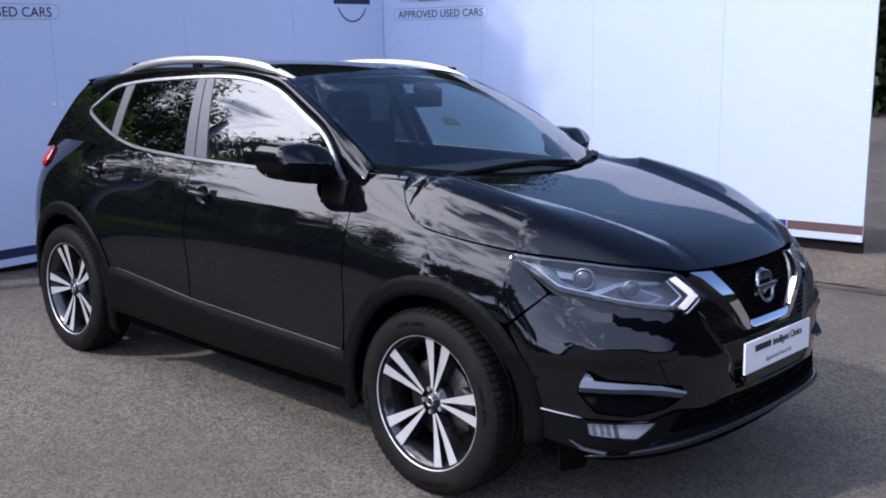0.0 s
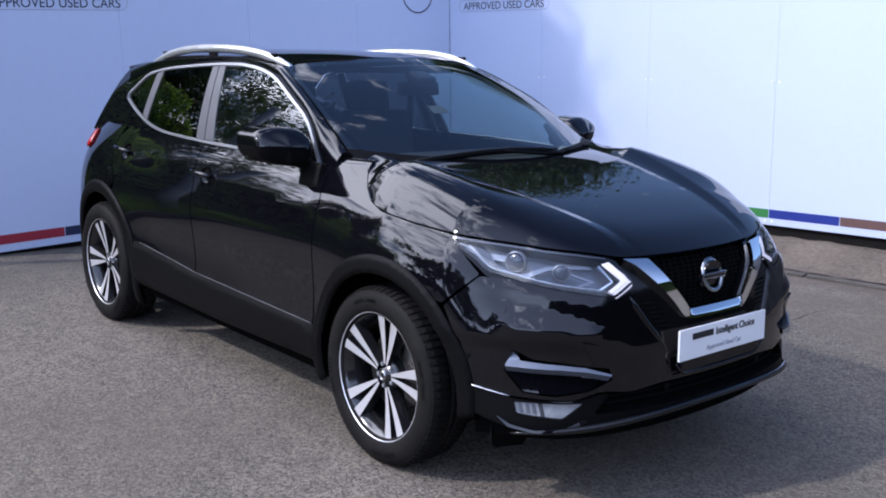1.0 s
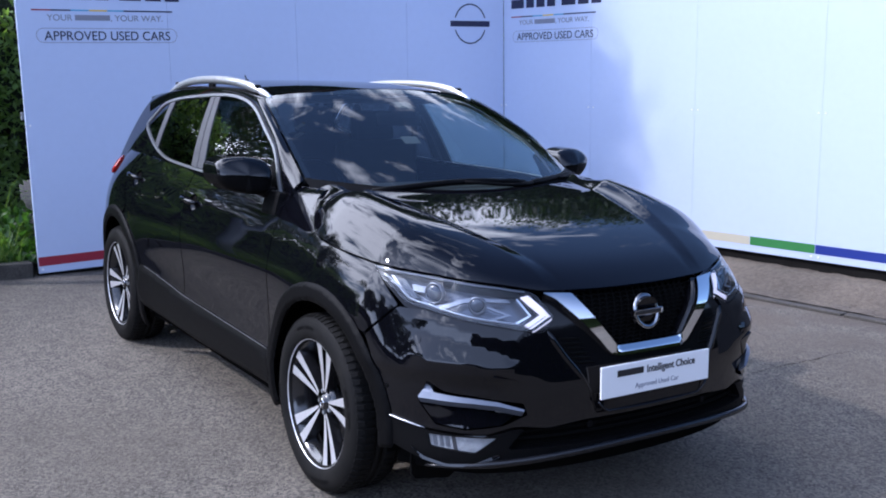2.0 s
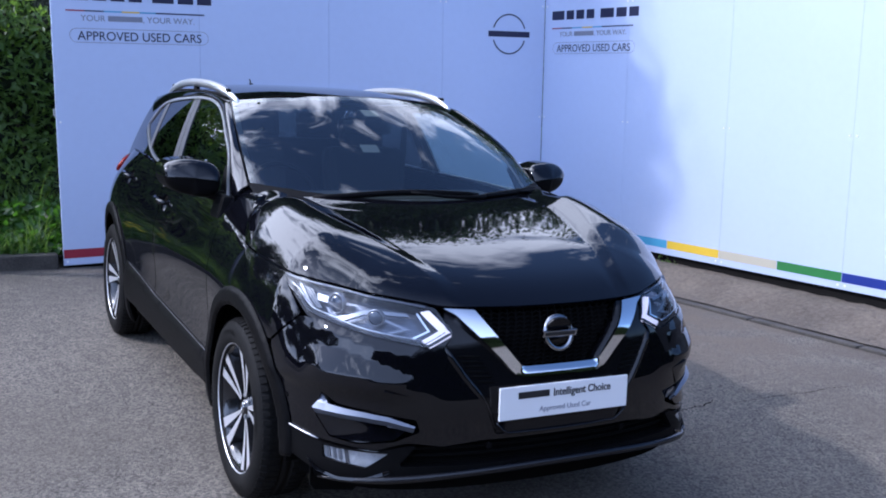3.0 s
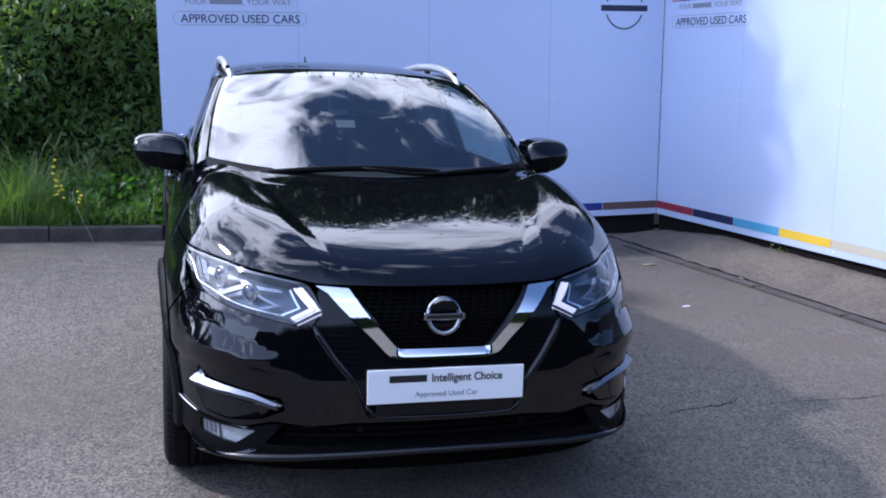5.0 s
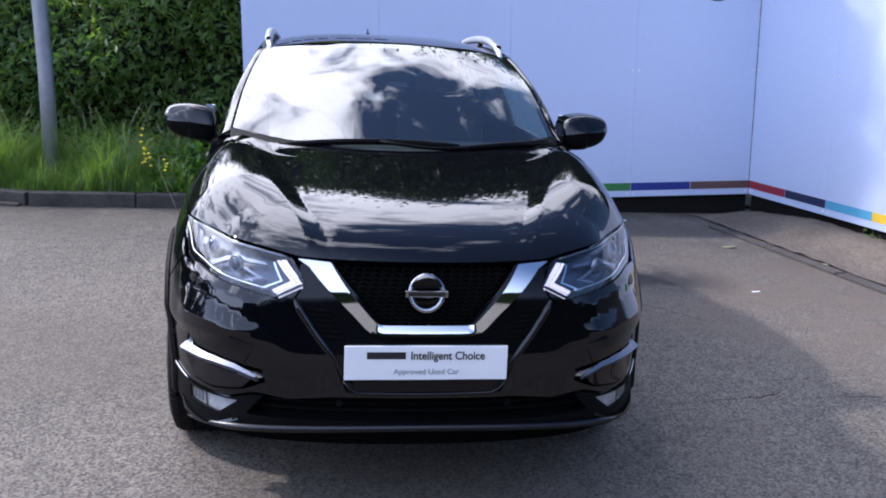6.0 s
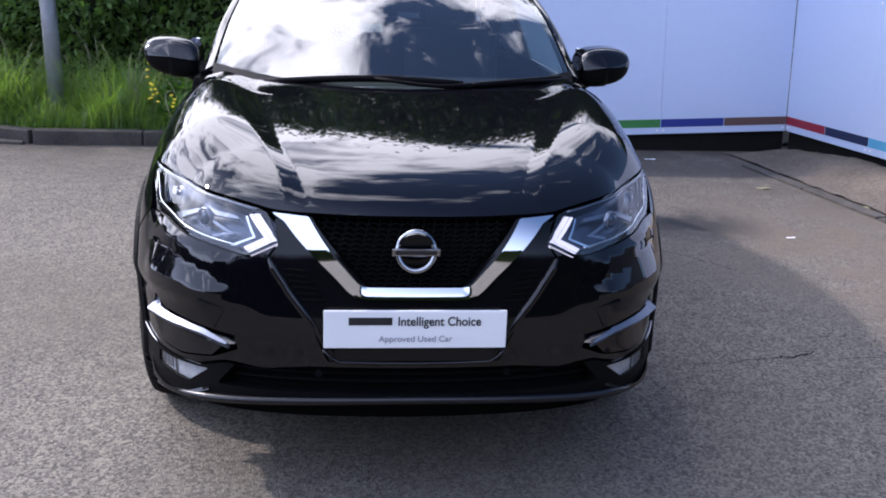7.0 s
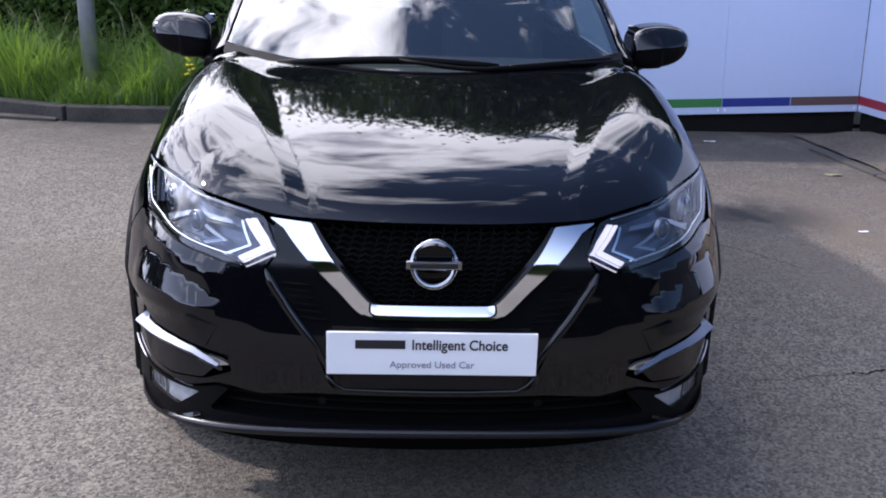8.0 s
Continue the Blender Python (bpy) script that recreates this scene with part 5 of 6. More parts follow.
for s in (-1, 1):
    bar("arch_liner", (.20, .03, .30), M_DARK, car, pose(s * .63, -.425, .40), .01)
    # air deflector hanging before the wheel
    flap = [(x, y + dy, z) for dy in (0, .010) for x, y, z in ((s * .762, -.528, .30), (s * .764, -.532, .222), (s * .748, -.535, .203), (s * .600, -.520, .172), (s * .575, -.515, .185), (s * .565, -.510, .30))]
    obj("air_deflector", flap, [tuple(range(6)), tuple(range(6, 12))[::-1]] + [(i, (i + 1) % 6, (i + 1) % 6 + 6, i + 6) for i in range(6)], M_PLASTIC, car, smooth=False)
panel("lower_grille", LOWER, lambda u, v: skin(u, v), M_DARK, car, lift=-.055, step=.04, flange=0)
for z in (.392, .415):
    obj("grille_bar", *tube([skin(np.array(float(s)), np.array(z), -.03) for s in np.linspace(-.56, .56, 30)], .005, 6), M_NET, car)
# gloss black centre with side vents and mesh
CENTRE = [(-.438, .748), (-.408, .790), (-.435, .857), (-.30, .868), (.30, .868), (.435, .857), (.408, .790), (.438, .748), (.362, .650), (.292, .562), (.250, .462), (.235, .444), (-.235, .444), (-.250, .462), (-.292, .562), (-.362, .650)]
MESH = [(-.318, .868), (-.14, .680), (.14, .680), (.318, .868)]
panel("grille_surround", CENTRE, lambda u, v: skin(u, v), M_GLOSS, car, "gloss black grille surround", lift=-.007, step=.02, flange=.04, holes=[MESH])
# black sheet that paints the shade behind the mesh
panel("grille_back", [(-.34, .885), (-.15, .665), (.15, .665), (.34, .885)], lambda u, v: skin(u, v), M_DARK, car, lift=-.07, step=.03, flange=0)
# honeycomb: zigzag rows joined into one net
vs, fs = [], []
rows_z = np.arange(.668, .875, .0135)
for r, z in enumerate(rows_z):
    w = .125 + (z - .668) * .97
    path = []
    for k in range(int(2 * w / .017) + 1):
        x = -w + .017 * k
        path.append(skin(np.array(x), np.array(z + (.0034 if (k + r) % 2 else -.0034)), -.030))
    if len(path) > 2:
        v, f = tube(path, .0026, 4)
        k = len(vs)
        vs += list(v)
        fs += [tuple(i + k for i in g) for g in f]
        if r + 1 < len(rows_z):
            for i in range(r % 2, len(path), 2):
                p = path[i]
                q = skin(np.array(p[0]), np.array(z + .0135 - .0034), -.030)
                v, f = tube([p, q], .0024, 4)
                k = len(vs)
                vs += list(v)
                fs += [tuple(j + k for j in g) for g in f]
tagged(obj("grille_mesh", vs, fs, M_NET, car, "black honeycomb grille mesh", smooth=False), kind="stuff")
for s in (-1, 1):
    for k in range(6):
        z = .636 + .0165 * k
        a, b = .255 + .055 * k / 5, .335 + .055 * k / 5
        path = [skin(np.array(s * u), np.array(z + .004 * (u - a) / (b - a)), -.006) for u in np.linspace(a, b, 6)]
        obj("side_vent_slat", *tube(path, [.0015, .0035, .004, .004, .0035, .0015], 6, 1.0), M_NET, car)
    rim_line = [(.437, .752), (.425, .735), (.408, .709), (.385, .680), (.362, .650), (.290, .560), (.249, .470)]
    k_ = np.linspace(0, 6, 40)
    lu, lv = Spline(range(7), [p[0] for p in rim_line])(k_), Spline(range(7), [p[1] for p in rim_line])(k_)
    obj("bumper_edge", *tube([skin(np.array(s * u), np.array(v), -.0095) for u, v in zip(lu, lv)], [.005 + .009 * min(1, i / 10, (39 - i) / 10) for i in range(40)], 12), M_PAINT, car)
# chrome V: arms leaning forward, its foot a rounded bar
V_HALF = [(.136, .6795), (.152, .6815), (.166, .692), (.236, .769), (.267, .806), (.318, .867), (.436, .873), (.390, .853), (.310, .783), (.237, .714), (.196, .670), (.176, .655), (.150, .649)]


def v_surface(u, v):
    foot = 1 - smooth(.138, .166, np.abs(u))
    arm = .004 + .14 * np.clip(np.asarray(v) - .656, 0, .13)
    bar_ = .010 - .70 * np.clip(np.asarray(v) - .664, 0, .03)
    return skin(u, v, arm * (1 - foot) + foot * bar_)


panel("chrome_grille_frame", V_HALF + [(-u, v) for u, v in V_HALF[::-1]], v_surface, M_CHROME, car, "wide chrome V shaped grille frame", step=.008, flange=.03, corner=.006, gap=0)
# badge as plain shapes
badge = part("badge_ring", bmesh.new(), M_BADGE, car, "round chrome badge ring")
vs, fs = [], []
for i in range(48):
    q = 2 * math.pi * i / 48
    for k in range(10):
        p = 2 * math.pi * k / 10
        r = .0525 + .0085 * math.cos(p)
        vs.append((r * math.cos(q), -.853 - .008 * math.sin(p) + (r * math.sin(q)) * .30, .781 + r * math.sin(q)))
fs = [(i * 10 + k, ((i + 1) % 48) * 10 + k, ((i + 1) % 48) * 10 + (k + 1) % 10, i * 10 + (k + 1) % 10) for i in range(48) for k in range(10)]
badge.data.from_pydata(vs, [], fs)
badge.data.polygons.foreach_set("use_smooth", [True] * len(fs))
bar("badge_bar", (.138, .010, .024), M_BADGE, car, pose(0, -.861, .781, 16), .003)
bar("badge_inlay", (.118, .003, .012), M_PRINT, car, pose(0, -.8675, .781, 16), .0008)
bm = bmesh.new()
bmesh.ops.create_cone(bm, cap_ends=True, segments=40, radius1=.057, radius2=.057, depth=.01, matrix=pose(0, -.843, .781, 90 + 16))
part("badge_backing", bm, M_GLOSS, car)

# number plate board with printed words
plate = bar("plate_board", (.52, .008, .111), M_PAPER, car, pose(0, -.919, .571, -2), .002, "white dealer number plate board")
bar("plate_holder", (.46, .02, .05), M_GLOSS, car, pose(0, -.904, .490), .006)
obj("plate_ledge", *tube([(x, -.919 + .09 * x * x, z) for x, z in ((-.262, .508), (-.24, .482), (-.215, .468), (-.1, .4655), (0, .465), (.1, .4655), (.215, .468), (.24, .482), (.262, .508))], .0045, 8), M_PAINT, car)
PM = pose(0, -.9238, .571, 88)
text_part("lettering", "Intelligent Choice", .037, M_PRINT, plate, PM @ pose(-.050, .012, 0), .236, weight=.018)
obj("brand_bar", [PM @ Vector(p) for p in ((-.19, .013, .0004), (-.067, .013, .0004), (-.067, .036, .0004), (-.19, .036, .0004))], [(0, 1, 2, 3)], M_PRINT, plate, smooth=False)
text_part("lettering", "Approved Used Car", .025, M_GREYPRINT, plate, PM @ pose(-.105, -.036, 0), .21)

# ---- lamps ----
for s in (-1, 1):
    S_ = lambda u, v, s=s: flank(u, v, s)
    lamp = panel("headlamp", LAMP, S_, M_LAMPBASE, car, "swept headlamp with clear lens", lift=-.055, step=.022, flange=0, gap=-.004)
    panel("lens", LAMP, S_, M_LENS, lamp, "clear plastic lens", lift=-.001, step=.02, flange=0, gap=.002)
    panel("lens_edge", LAMP, S_, M_GLOSS, lamp, lift=-.004, step=.02, flange=.05, gap=.002, holes=[inset(resample(LAMP, .02), .011)])
    low = [(1.12, .902), (1.05, .876), (.985, .838), (.90, .822), (.76, .800), (.62, .783), (.53, .772)]
    panel("lower_bezel", [(1.19, .926), (1.06, .858), (.99, .814), (.90, .798), (.76, .776), (.62, .759), (.50, .746), (.53, .774), (.62, .785), (.76, .802), (.90, .824), (.985, .840), (1.05, .878)], S_, M_GLOSS, lamp, "gloss black lower bezel", lift=-.009, step=.012, gap=0, corner=.004, flange=.02)
    k_ = np.linspace(0, 6, 40)
    lu, lv = Spline(range(7), [p[0] for p in low])(k_), Spline(range(7), [p[1] for p in low])(k_)
    obj("chrome_line", *tube([skin(np.array(u * s), np.array(v + .004), -.006) for u, v in zip(lu, lv)], [.0022] * 40, 6), M_CHROME, lamp)
    hu = np.linspace(.50, 1.16, 40)
    hv = np.interp(hu, (.455, .50, .63, .806, .97, 1.17), (.861, .872, .887, .899, .911, .925))
    obj("upper_rim", *tube([skin(np.array(u * s), np.array(v), -.005) for u, v in zip(hu, hv)], [.0026] * 40, 6), M_LAMPIN, lamp)
    # two nested chevrons on a dark carrier
    G0, G1 = np.array([(.486, .866), (.397, .793), (.484, .7505)]), np.array([(.520, .862), (.452, .806), (.516, .776)])
    chevron = lambda a, b: [tuple(v) for v in G0 * (1 - a) + G1 * a] + [tuple(v) for v in (G0 * (1 - b) + G1 * b)[::-1]]
    panel("guide_carrier", chevron(-.04, 1.04), S_, M_LAMPDARK, lamp, lift=-.013, step=.012, gap=0, corner=.004)
    for a, b in ((-.02, .56), (.63, 1.02)):
        panel("light_guide", chevron(a, b), S_, M_DRL, lamp, "white chevron daytime light", lift=-.008, step=.012, gap=0, corner=.003)
    panel("inner_guide", [(.530, .862), (.484, .806), (.560, .775), (.566, .780), (.494, .808), (.537, .860)], S_, M_CHROME, lamp, lift=-.016, step=.012, gap=0, corner=.003)
    # bright swoosh over the second projector, side reflector, arrow shaped inner reflector
    panel("swoosh", [(.880, .830), (.830, .842), (.775, .860), (.715, .868), (.575, .862), (.560, .852), (.700, .856), (.765, .849), (.815, .832), (.850, .818)], S_, M_LAMPIN, lamp, "bright curved reflector", lift=-.022, step=.012, gap=0, corner=.004, flange=.012)
    panel("side_reflector", [(1.000, .893), (.935, .888), (.925, .868), (.985, .872)], S_, M_LAMPIN, lamp, lift=-.028, step=.012, gap=0, corner=.004, flange=.012)
    panel("rear_reflector", [(1.09, .912), (1.03, .905), (.955, .850), (.985, .842)], S_, M_BALL, lamp, lift=-.030, step=.012, gap=0, corner=.004, flange=.01)
    panel("rear_edge", [(1.095, .912), (1.082, .912), (.980, .843), (.992, .842)], S_, M_LAMPIN, lamp, lift=-.024, step=.012, gap=0, corner=.002, flange=.004)
    panel("arrow_reflector", [(.660, .842), (.560, .812), (.640, .794), (.646, .801), (.588, .813), (.664, .835)], S_, M_LAMPIN, lamp, lift=-.020, step=.012, gap=0, corner=.003, flange=.006)
    panel("shadow_shelf", [(.86, .815), (.74, .812), (.62, .792), (.60, .782), (.70, .788), (.84, .806)], S_, M_LAMPDARK, lamp, lift=-.024, step=.012, gap=0, corner=.004, flange=.01)
    for u, v, r in ((.900, .858, .030), (.706, .832, .024)):
        c, c2 = skin(np.array(s * u), np.array(v), -.045), skin(np.array(s * u), np.array(v), -.022)
        d = Vector(c2 - c).normalized()
        m = Matrix.Translation(c2) @ d.to_track_quat("Z", "Y").to_matrix().to_4x4()
        bm = bmesh.new()
        bmesh.ops.create_uvsphere(bm, u_segments=24, v_segments=12, radius=r, matrix=m @ Matrix.Diagonal((1, 1, .45, 1)))
        part("projector", bm, M_BALL, lamp, smooth=True)
        ring = [(r * 1.02, -.006), (r * 1.06, .004), (r * 1.22, .002), (r * 1.26, -.010)]
        vs = [m @ Vector((a * math.cos(q), a * math.sin(q), h)) for q in np.linspace(0, 2 * math.pi, 33)[:-1] for a, h in ring]
        obj("projector_ring", vs, [(4 * i + k, 4 * ((i + 1) % 32) + k, 4 * ((i + 1) % 32) + k + 1, 4 * i + k + 1) for i in range(32) for k in range(3)], M_LAMPIN, lamp)
    # bumper pocket: silver blade, dark recess, fog lamp
    panel("vent_recess", POCKET, S_, M_GLOSS, car, lift=-.05, step=.02, flange=0, gap=-.01)
    BL = lambda u, v, s=s: skin(np.asarray(u) * s, v, .026 - 1.1 * np.clip(np.asarray(v) - np.interp(u, (.53, .70, .84, .90), (.510, .517, .522, .530)), -.01, .03))
    panel("silver_blade", [(.884, .530), (.871, .573), (.854, .565), (.838, .547), (.70, .5395), (.62, .5315), (.534, .5095), (.538, .5045), (.62, .5205), (.70, .527), (.84, .529)], BL, M_BLADE, car, "satin silver bumper blade", step=.010, flange=.03, gap=0, corner=.005)
    FA = lambda u, v, s=s: skin(np.asarray(u) * s, v, fold(u, v) + .0008 + .10 * np.clip(np.asarray(u) - .555, 0, .09))
    panel("bumper_facet", [(.636, .620), (.552, .601), (.590, .536)], FA, M_PAINT, car, step=.012, flange=.012, gap=0, corner=.003)
    panel("blade_tip", [(.636, .508), (.560, .502), (.530, .490), (.608, .472)], S_, M_SATIN, car, "small silver tip", lift=-.014, step=.012, flange=.01, gap=0, corner=.004)
    LE = lambda u, v, s=s: skin(np.asarray(u) * s, v, .006 - .22 * (np.asarray(v) - np.interp(u, (.56, .60, .72, .83, .89), (.470, .449, .433, .440, .490))))
    panel("lower_ledge", [(.888, .510), (.84, .506), (.70, .500), (.562, .488), (.60, .452), (.72, .436), (.826, .444)], LE, M_PAINT, car, "gloss black ledge under the blade", step=.010, flange=.02, gap=0, corner=.010)
    LP = lambda u, v, s=s: skin(np.asarray(u) * s, v, np.maximum(.005, .018 - .40 * (np.asarray(v) - .312)))
    panel("fog_lip", [(.925, .352), (.862, .326), (.78, .314), (.69, .322), (.612, .352), (.606, .344), (.68, .313), (.78, .305), (.87, .317)], LP, M_PAINT, car, "gloss black lip under the fog lamp", step=.010, flange=.016, gap=0, corner=.008)
    fog = panel("fog_lamp", FOG, S_, M_FOG, car, "clear chrome fog lamp", lift=-.010, step=.014, flange=0, gap=-.004)
    panel("fog_lens", FOG, S_, M_LENS, fog, lift=-.001, step=.014, flange=0, gap=.002)
    panel("fog_divider", [(.775, .404), (.760, .404), (.748, .356), (.763, .357)], S_, M_LAMPDARK, fog, lift=-.008, step=.014, flange=0, gap=0, corner=0)
    for a in (.842, .818, .796):
        panel("fog_flute", [(a, .398), (a - .012, .398), (a - .020, .364), (a - .006, .365)], S_, M_LAMPIN, fog, lift=-.007, step=.014, flange=.004, gap=0, corner=0)

# parking sensors and lamp washer covers, flush with the skin
def button(name, s, z, r, mat, lift):
    panel(name, [(s + r * math.cos(q), z + r * math.sin(q)) for q in np.linspace(0, 2 * math.pi, 17)[:-1]], lambda u, v: skin(u, v, fold(u, v)), mat, car, lift=lift, step=r, flange=.004, gap=0, corner=0)


for s in (-1, 1):
    button("parking_sensor", s * 1.028, .536, .010, M_PLASTIC, .0012)
    button("parking_sensor", s * .275, .425, .011, M_PLASTIC, .003)
    button("washer_cover", s * .907, .776 - .06, .014, M_PAINT, .0016)

# ---- black cladding ----
for s in (-1, 1):
    Y_ = lambda u, v, s=s: flank_y(u, v, s)
    ring_f = arc(ARCH_F, .472, 183, -17, 24) + arc(ARCH_F, .402, -14, 186, 24)
    ring_r = arc(ARCH_R, .472, 203, -12, 24) + arc(ARCH_R, .402, -12, 203, 24)
    for r in (ring_f, ring_r):
        panel("arch_cladding", r, Y_, M_PLASTIC, car, "black plastic wheel arch cladding", lift=.003, dome=(.012, .018), step=.011, flange=.05, gap=0, corner=.01)
    sill = [(.405, .30), (.375, .36), (.395, .452), (.95, .464), (1.50, .478), (2.20, .535), (2.22, .45), (2.245, .37), (2.18, .30), (1.3, .285)]
    panel("sill_cladding", sill, Y_, M_PLASTIC, car, "black plastic sill cladding", lift=.002, dome=(.014, .030), step=.02, flange=.06, gap=0, corner=.015)
    # pale tube standing in for the sky's highlight on the bumper's lower edge
    obj("crease_highlight", *tube([flank(np.array(float(u)), np.array(float(np.interp(u, (.86, 1.04), (.417, .437)))), s) + np.array([s * .004, -.003, .002]) for u in np.linspace(.87, 1.035, 10)], [.001, .002, .0025, .003, .003, .003, .003, .003, .003, .002], 6), M_TRIM, car)
    obj("door_strip", *tube([flank_y(np.array(float(y)), np.array(float(np.interp(y, (.42, .95, 1.5, 2.16), (.456, .467, .481, .536)))), s) + np.array([s * .006, 0, 0]) for y in np.linspace(.44, 2.12, 30)], .0018, 6), M_FILM, car)

# ---- glasshouse ----
top_z = Spline((.42, .535, .66, .865, 1.095, 1.306, 1.697, 2.094, 2.515, 2.75, 3.0), (1.06, 1.090, 1.214, 1.332, 1.430, 1.476, 1.487, 1.468, 1.424, 1.365, 1.28))
low_z = Spline((.53, 1.06, 1.595, 1.85, 2.16, 2.30, 2.43, 2.60, 2.745), (1.083, 1.095, 1.099, 1.105, 1.119, 1.138, 1.166, 1.213, 1.262))
WIN = [(float(y), float(top_z(y)) - .003) for y in np.linspace(.545, 2.53, 38)] + [(2.575, 1.402), (2.742, 1.305), (2.756, 1.280)] + [(float(y), float(low_z(y))) for y in np.linspace(2.735, .56, 40)]
for s in (-1, 1):
    G_ = lambda u, v, s=s: side_glass(u, v, s)
    panel("window_chrome", WIN, G_, M_TRIM, car, "bright chrome window surround", lift=.006, dome=(.006, .008), step=.02, gap=0, flange=.015, corner=0, holes=[inset(resample(WIN, .03), .0125)])
    inner = inset(resample(WIN, .03), .014)
    def clip_between(a, b):
        """The part of the window between two slanted lines, as y at z 1.1 and 1.47."""
        lo = lambda z: a[0] + (a[1] - a[0]) * (z - 1.1) / .37
        hi = lambda z: b[0] + (b[1] - b[0]) * (z - 1.1) / .37
        return [(min(max(y, lo(z)), hi(z)), z) for y, z in inner]
    def dedupe(p):
        out = []
        for q in p:
            if not out or math.hypot(q[0] - out[-1][0], q[1] - out[-1][1]) > .004:
                out.append(q)
        return out
    panel("front_side_window", dedupe(clip_between((.3, .3), (1.505, 1.640))), G_, M_SIDE, car, lift=-.002, flange=0, gap=0, corner=0, step=.04)
    panel("rear_side_window", dedupe(clip_between((1.685, 1.765), (2.365, 2.345))), G_, M_PRIVACY, car, "dark privacy glass", lift=-.002, flange=0, gap=0, corner=0, step=.04)
    panel("quarter_window", dedupe(clip_between((2.455, 2.440), (3.3, 3.3))), G_, M_PRIVACY, car, "dark privacy glass", lift=-.002, flange=0, gap=0, corner=0, step=.04)
    panel("door_pillar", dedupe(clip_between((1.497, 1.632), (1.592, 1.698))), G_, M_FILM, car, "grey pillar trim", lift=.001, flange=.01, gap=.001, corner=0, step=.04)
    panel("door_pillar", dedupe(clip_between((1.600, 1.704), (1.690, 1.770))), G_, M_FILM, car, "grey pillar trim", lift=.001, flange=.01, gap=.001, corner=0, step=.04)
    panel("window_divider", dedupe(clip_between((2.37, 2.35), (2.45, 2.435))), G_, M_FILM, car, lift=.001, flange=.01, gap=.001, corner=0, step=.04)
    panel("mirror_sail", [(.56, 1.088), (.60, 1.088), (.665, 1.088), (.72, 1.20), (.70, 1.215), (.64, 1.165)], G_, M_PLASTIC, car, lift=.003, flange=.01, gap=0, corner=.008, step=.03)

# cant rail and screen pillar, lofted from the window's top line to the screen and roof


def rail_point(y, f, s):
    """f from 0 at the window's top line to 1 at the screen or roof edge."""
    y, f = np.asarray(y, float), np.asarray(f, float)
    z0 = top_z(y)
    p0 = np.stack([glass_x(y, z0), y, z0], -1)
    v = np.clip((y - .39) / .72, -.2, 1)
    p1 = screen(np.ones_like(y), v)
    yr = np.maximum(y, 1.11)
    x1 = roof_half(yr) - .015
    pr = np.stack([x1, yr, roof_z(x1, yr)], -1)
    k = np.clip((y - 1.0) / .22, 0, 1)[..., None]
    k = k * k * (3 - 2 * k)
    p1 = p1 * (1 - k) + pr * k
    c = p0 * (1 - f)[..., None] + p1 * f[..., None]
    b = (np.sin(math.pi * f) * .022)[..., None]
    return (c + b * np.array([.75, -.12, .65])) * np.array([s, 1, 1])


for s in (-1, 1):
    panel("roof_pillar", [(.43, .0), (2.80, .0), (2.80, 1.0), (.43, 1.0)], lambda u, v, s=s: rail_point(u, v, s), M_PAINT, car, step=.05, corner=0, gap=0, flange=.012)
ye = np.linspace(1.0, 2.92, 30)
roof_line = [(.0, 1.008), (.30, 1.018), (.575, 1.10)] + [(float(roof_half(y)) - .012, float(y)) for y in ye[2:]] + [(0, 3.0)]
roof_line = roof_line + [(-x, y) for x, y in roof_line[-2:0:-1]]
panel("roof", roof_line, lambda u, v: np.stack([u, v, roof_z(u, v)], -1), M_PAINT, car, step=.04, corner=0, gap=0, flange=.01)
panel("windscreen", [(-.985, .0), (.985, .0), (.985, .992), (-.985, .992)], lambda u, v: screen(u, v), M_SCREEN, car, "clear raked windscreen", step=.05, corner=.02, gap=0, flange=0)
panel("screen_border", [(-.985, -.02), (.985, -.02), (.995, 1.0), (-.995, 1.0)], lambda u, v: screen(u, v), M_GLOSS, car, lift=-.003, step=.05, corner=0, gap=0, flange=0, holes=[[(-.955, .085), (.955, .085), (.955, .955), (-.955, .955)]])
# corner pieces between wing, pillar and bonnet
def scuttle(u, v, s):
    u, v = np.asarray(u, float), np.asarray(v, float)
    p0 = skin(s_at(u), np.full_like(u, 1.100))
    p1 = np.stack([.60 + 0 * u, u + .0, 1.072 + .05 * (u - .25)], -1)
    p = p0 * (1 - v)[..., None] + p1 * v[..., None]
    p[..., 2] += .040 * np.maximum(0, np.sin(math.pi * np.minimum(1, v * 1.15))) ** .8
    return p * np.array([s, 1, 1])


both("scuttle_corner", [(.24, 0), (.52, 0), (.52, 1), (.30, 1)], scuttle, M_PAINT, car, step=.025, corner=0, gap=0, flange=.01)
# cowl
vs, fs = [], []
for i in range(25):
    a = -1 + i / 12
    p, q = screen(np.array(a), np.array(.075)), Vector((a * .70, .00 + .30 * a * a, 1.045 + .045 * a * a))
    vs += [tuple(p + np.array([0, -.004, .004])), tuple(q)]
fs = [(2 * i, 2 * i + 1, 2 * i + 3, 2 * i + 2) for i in range(24)]
obj("cowl", vs, fs, M_PLASTIC, car)


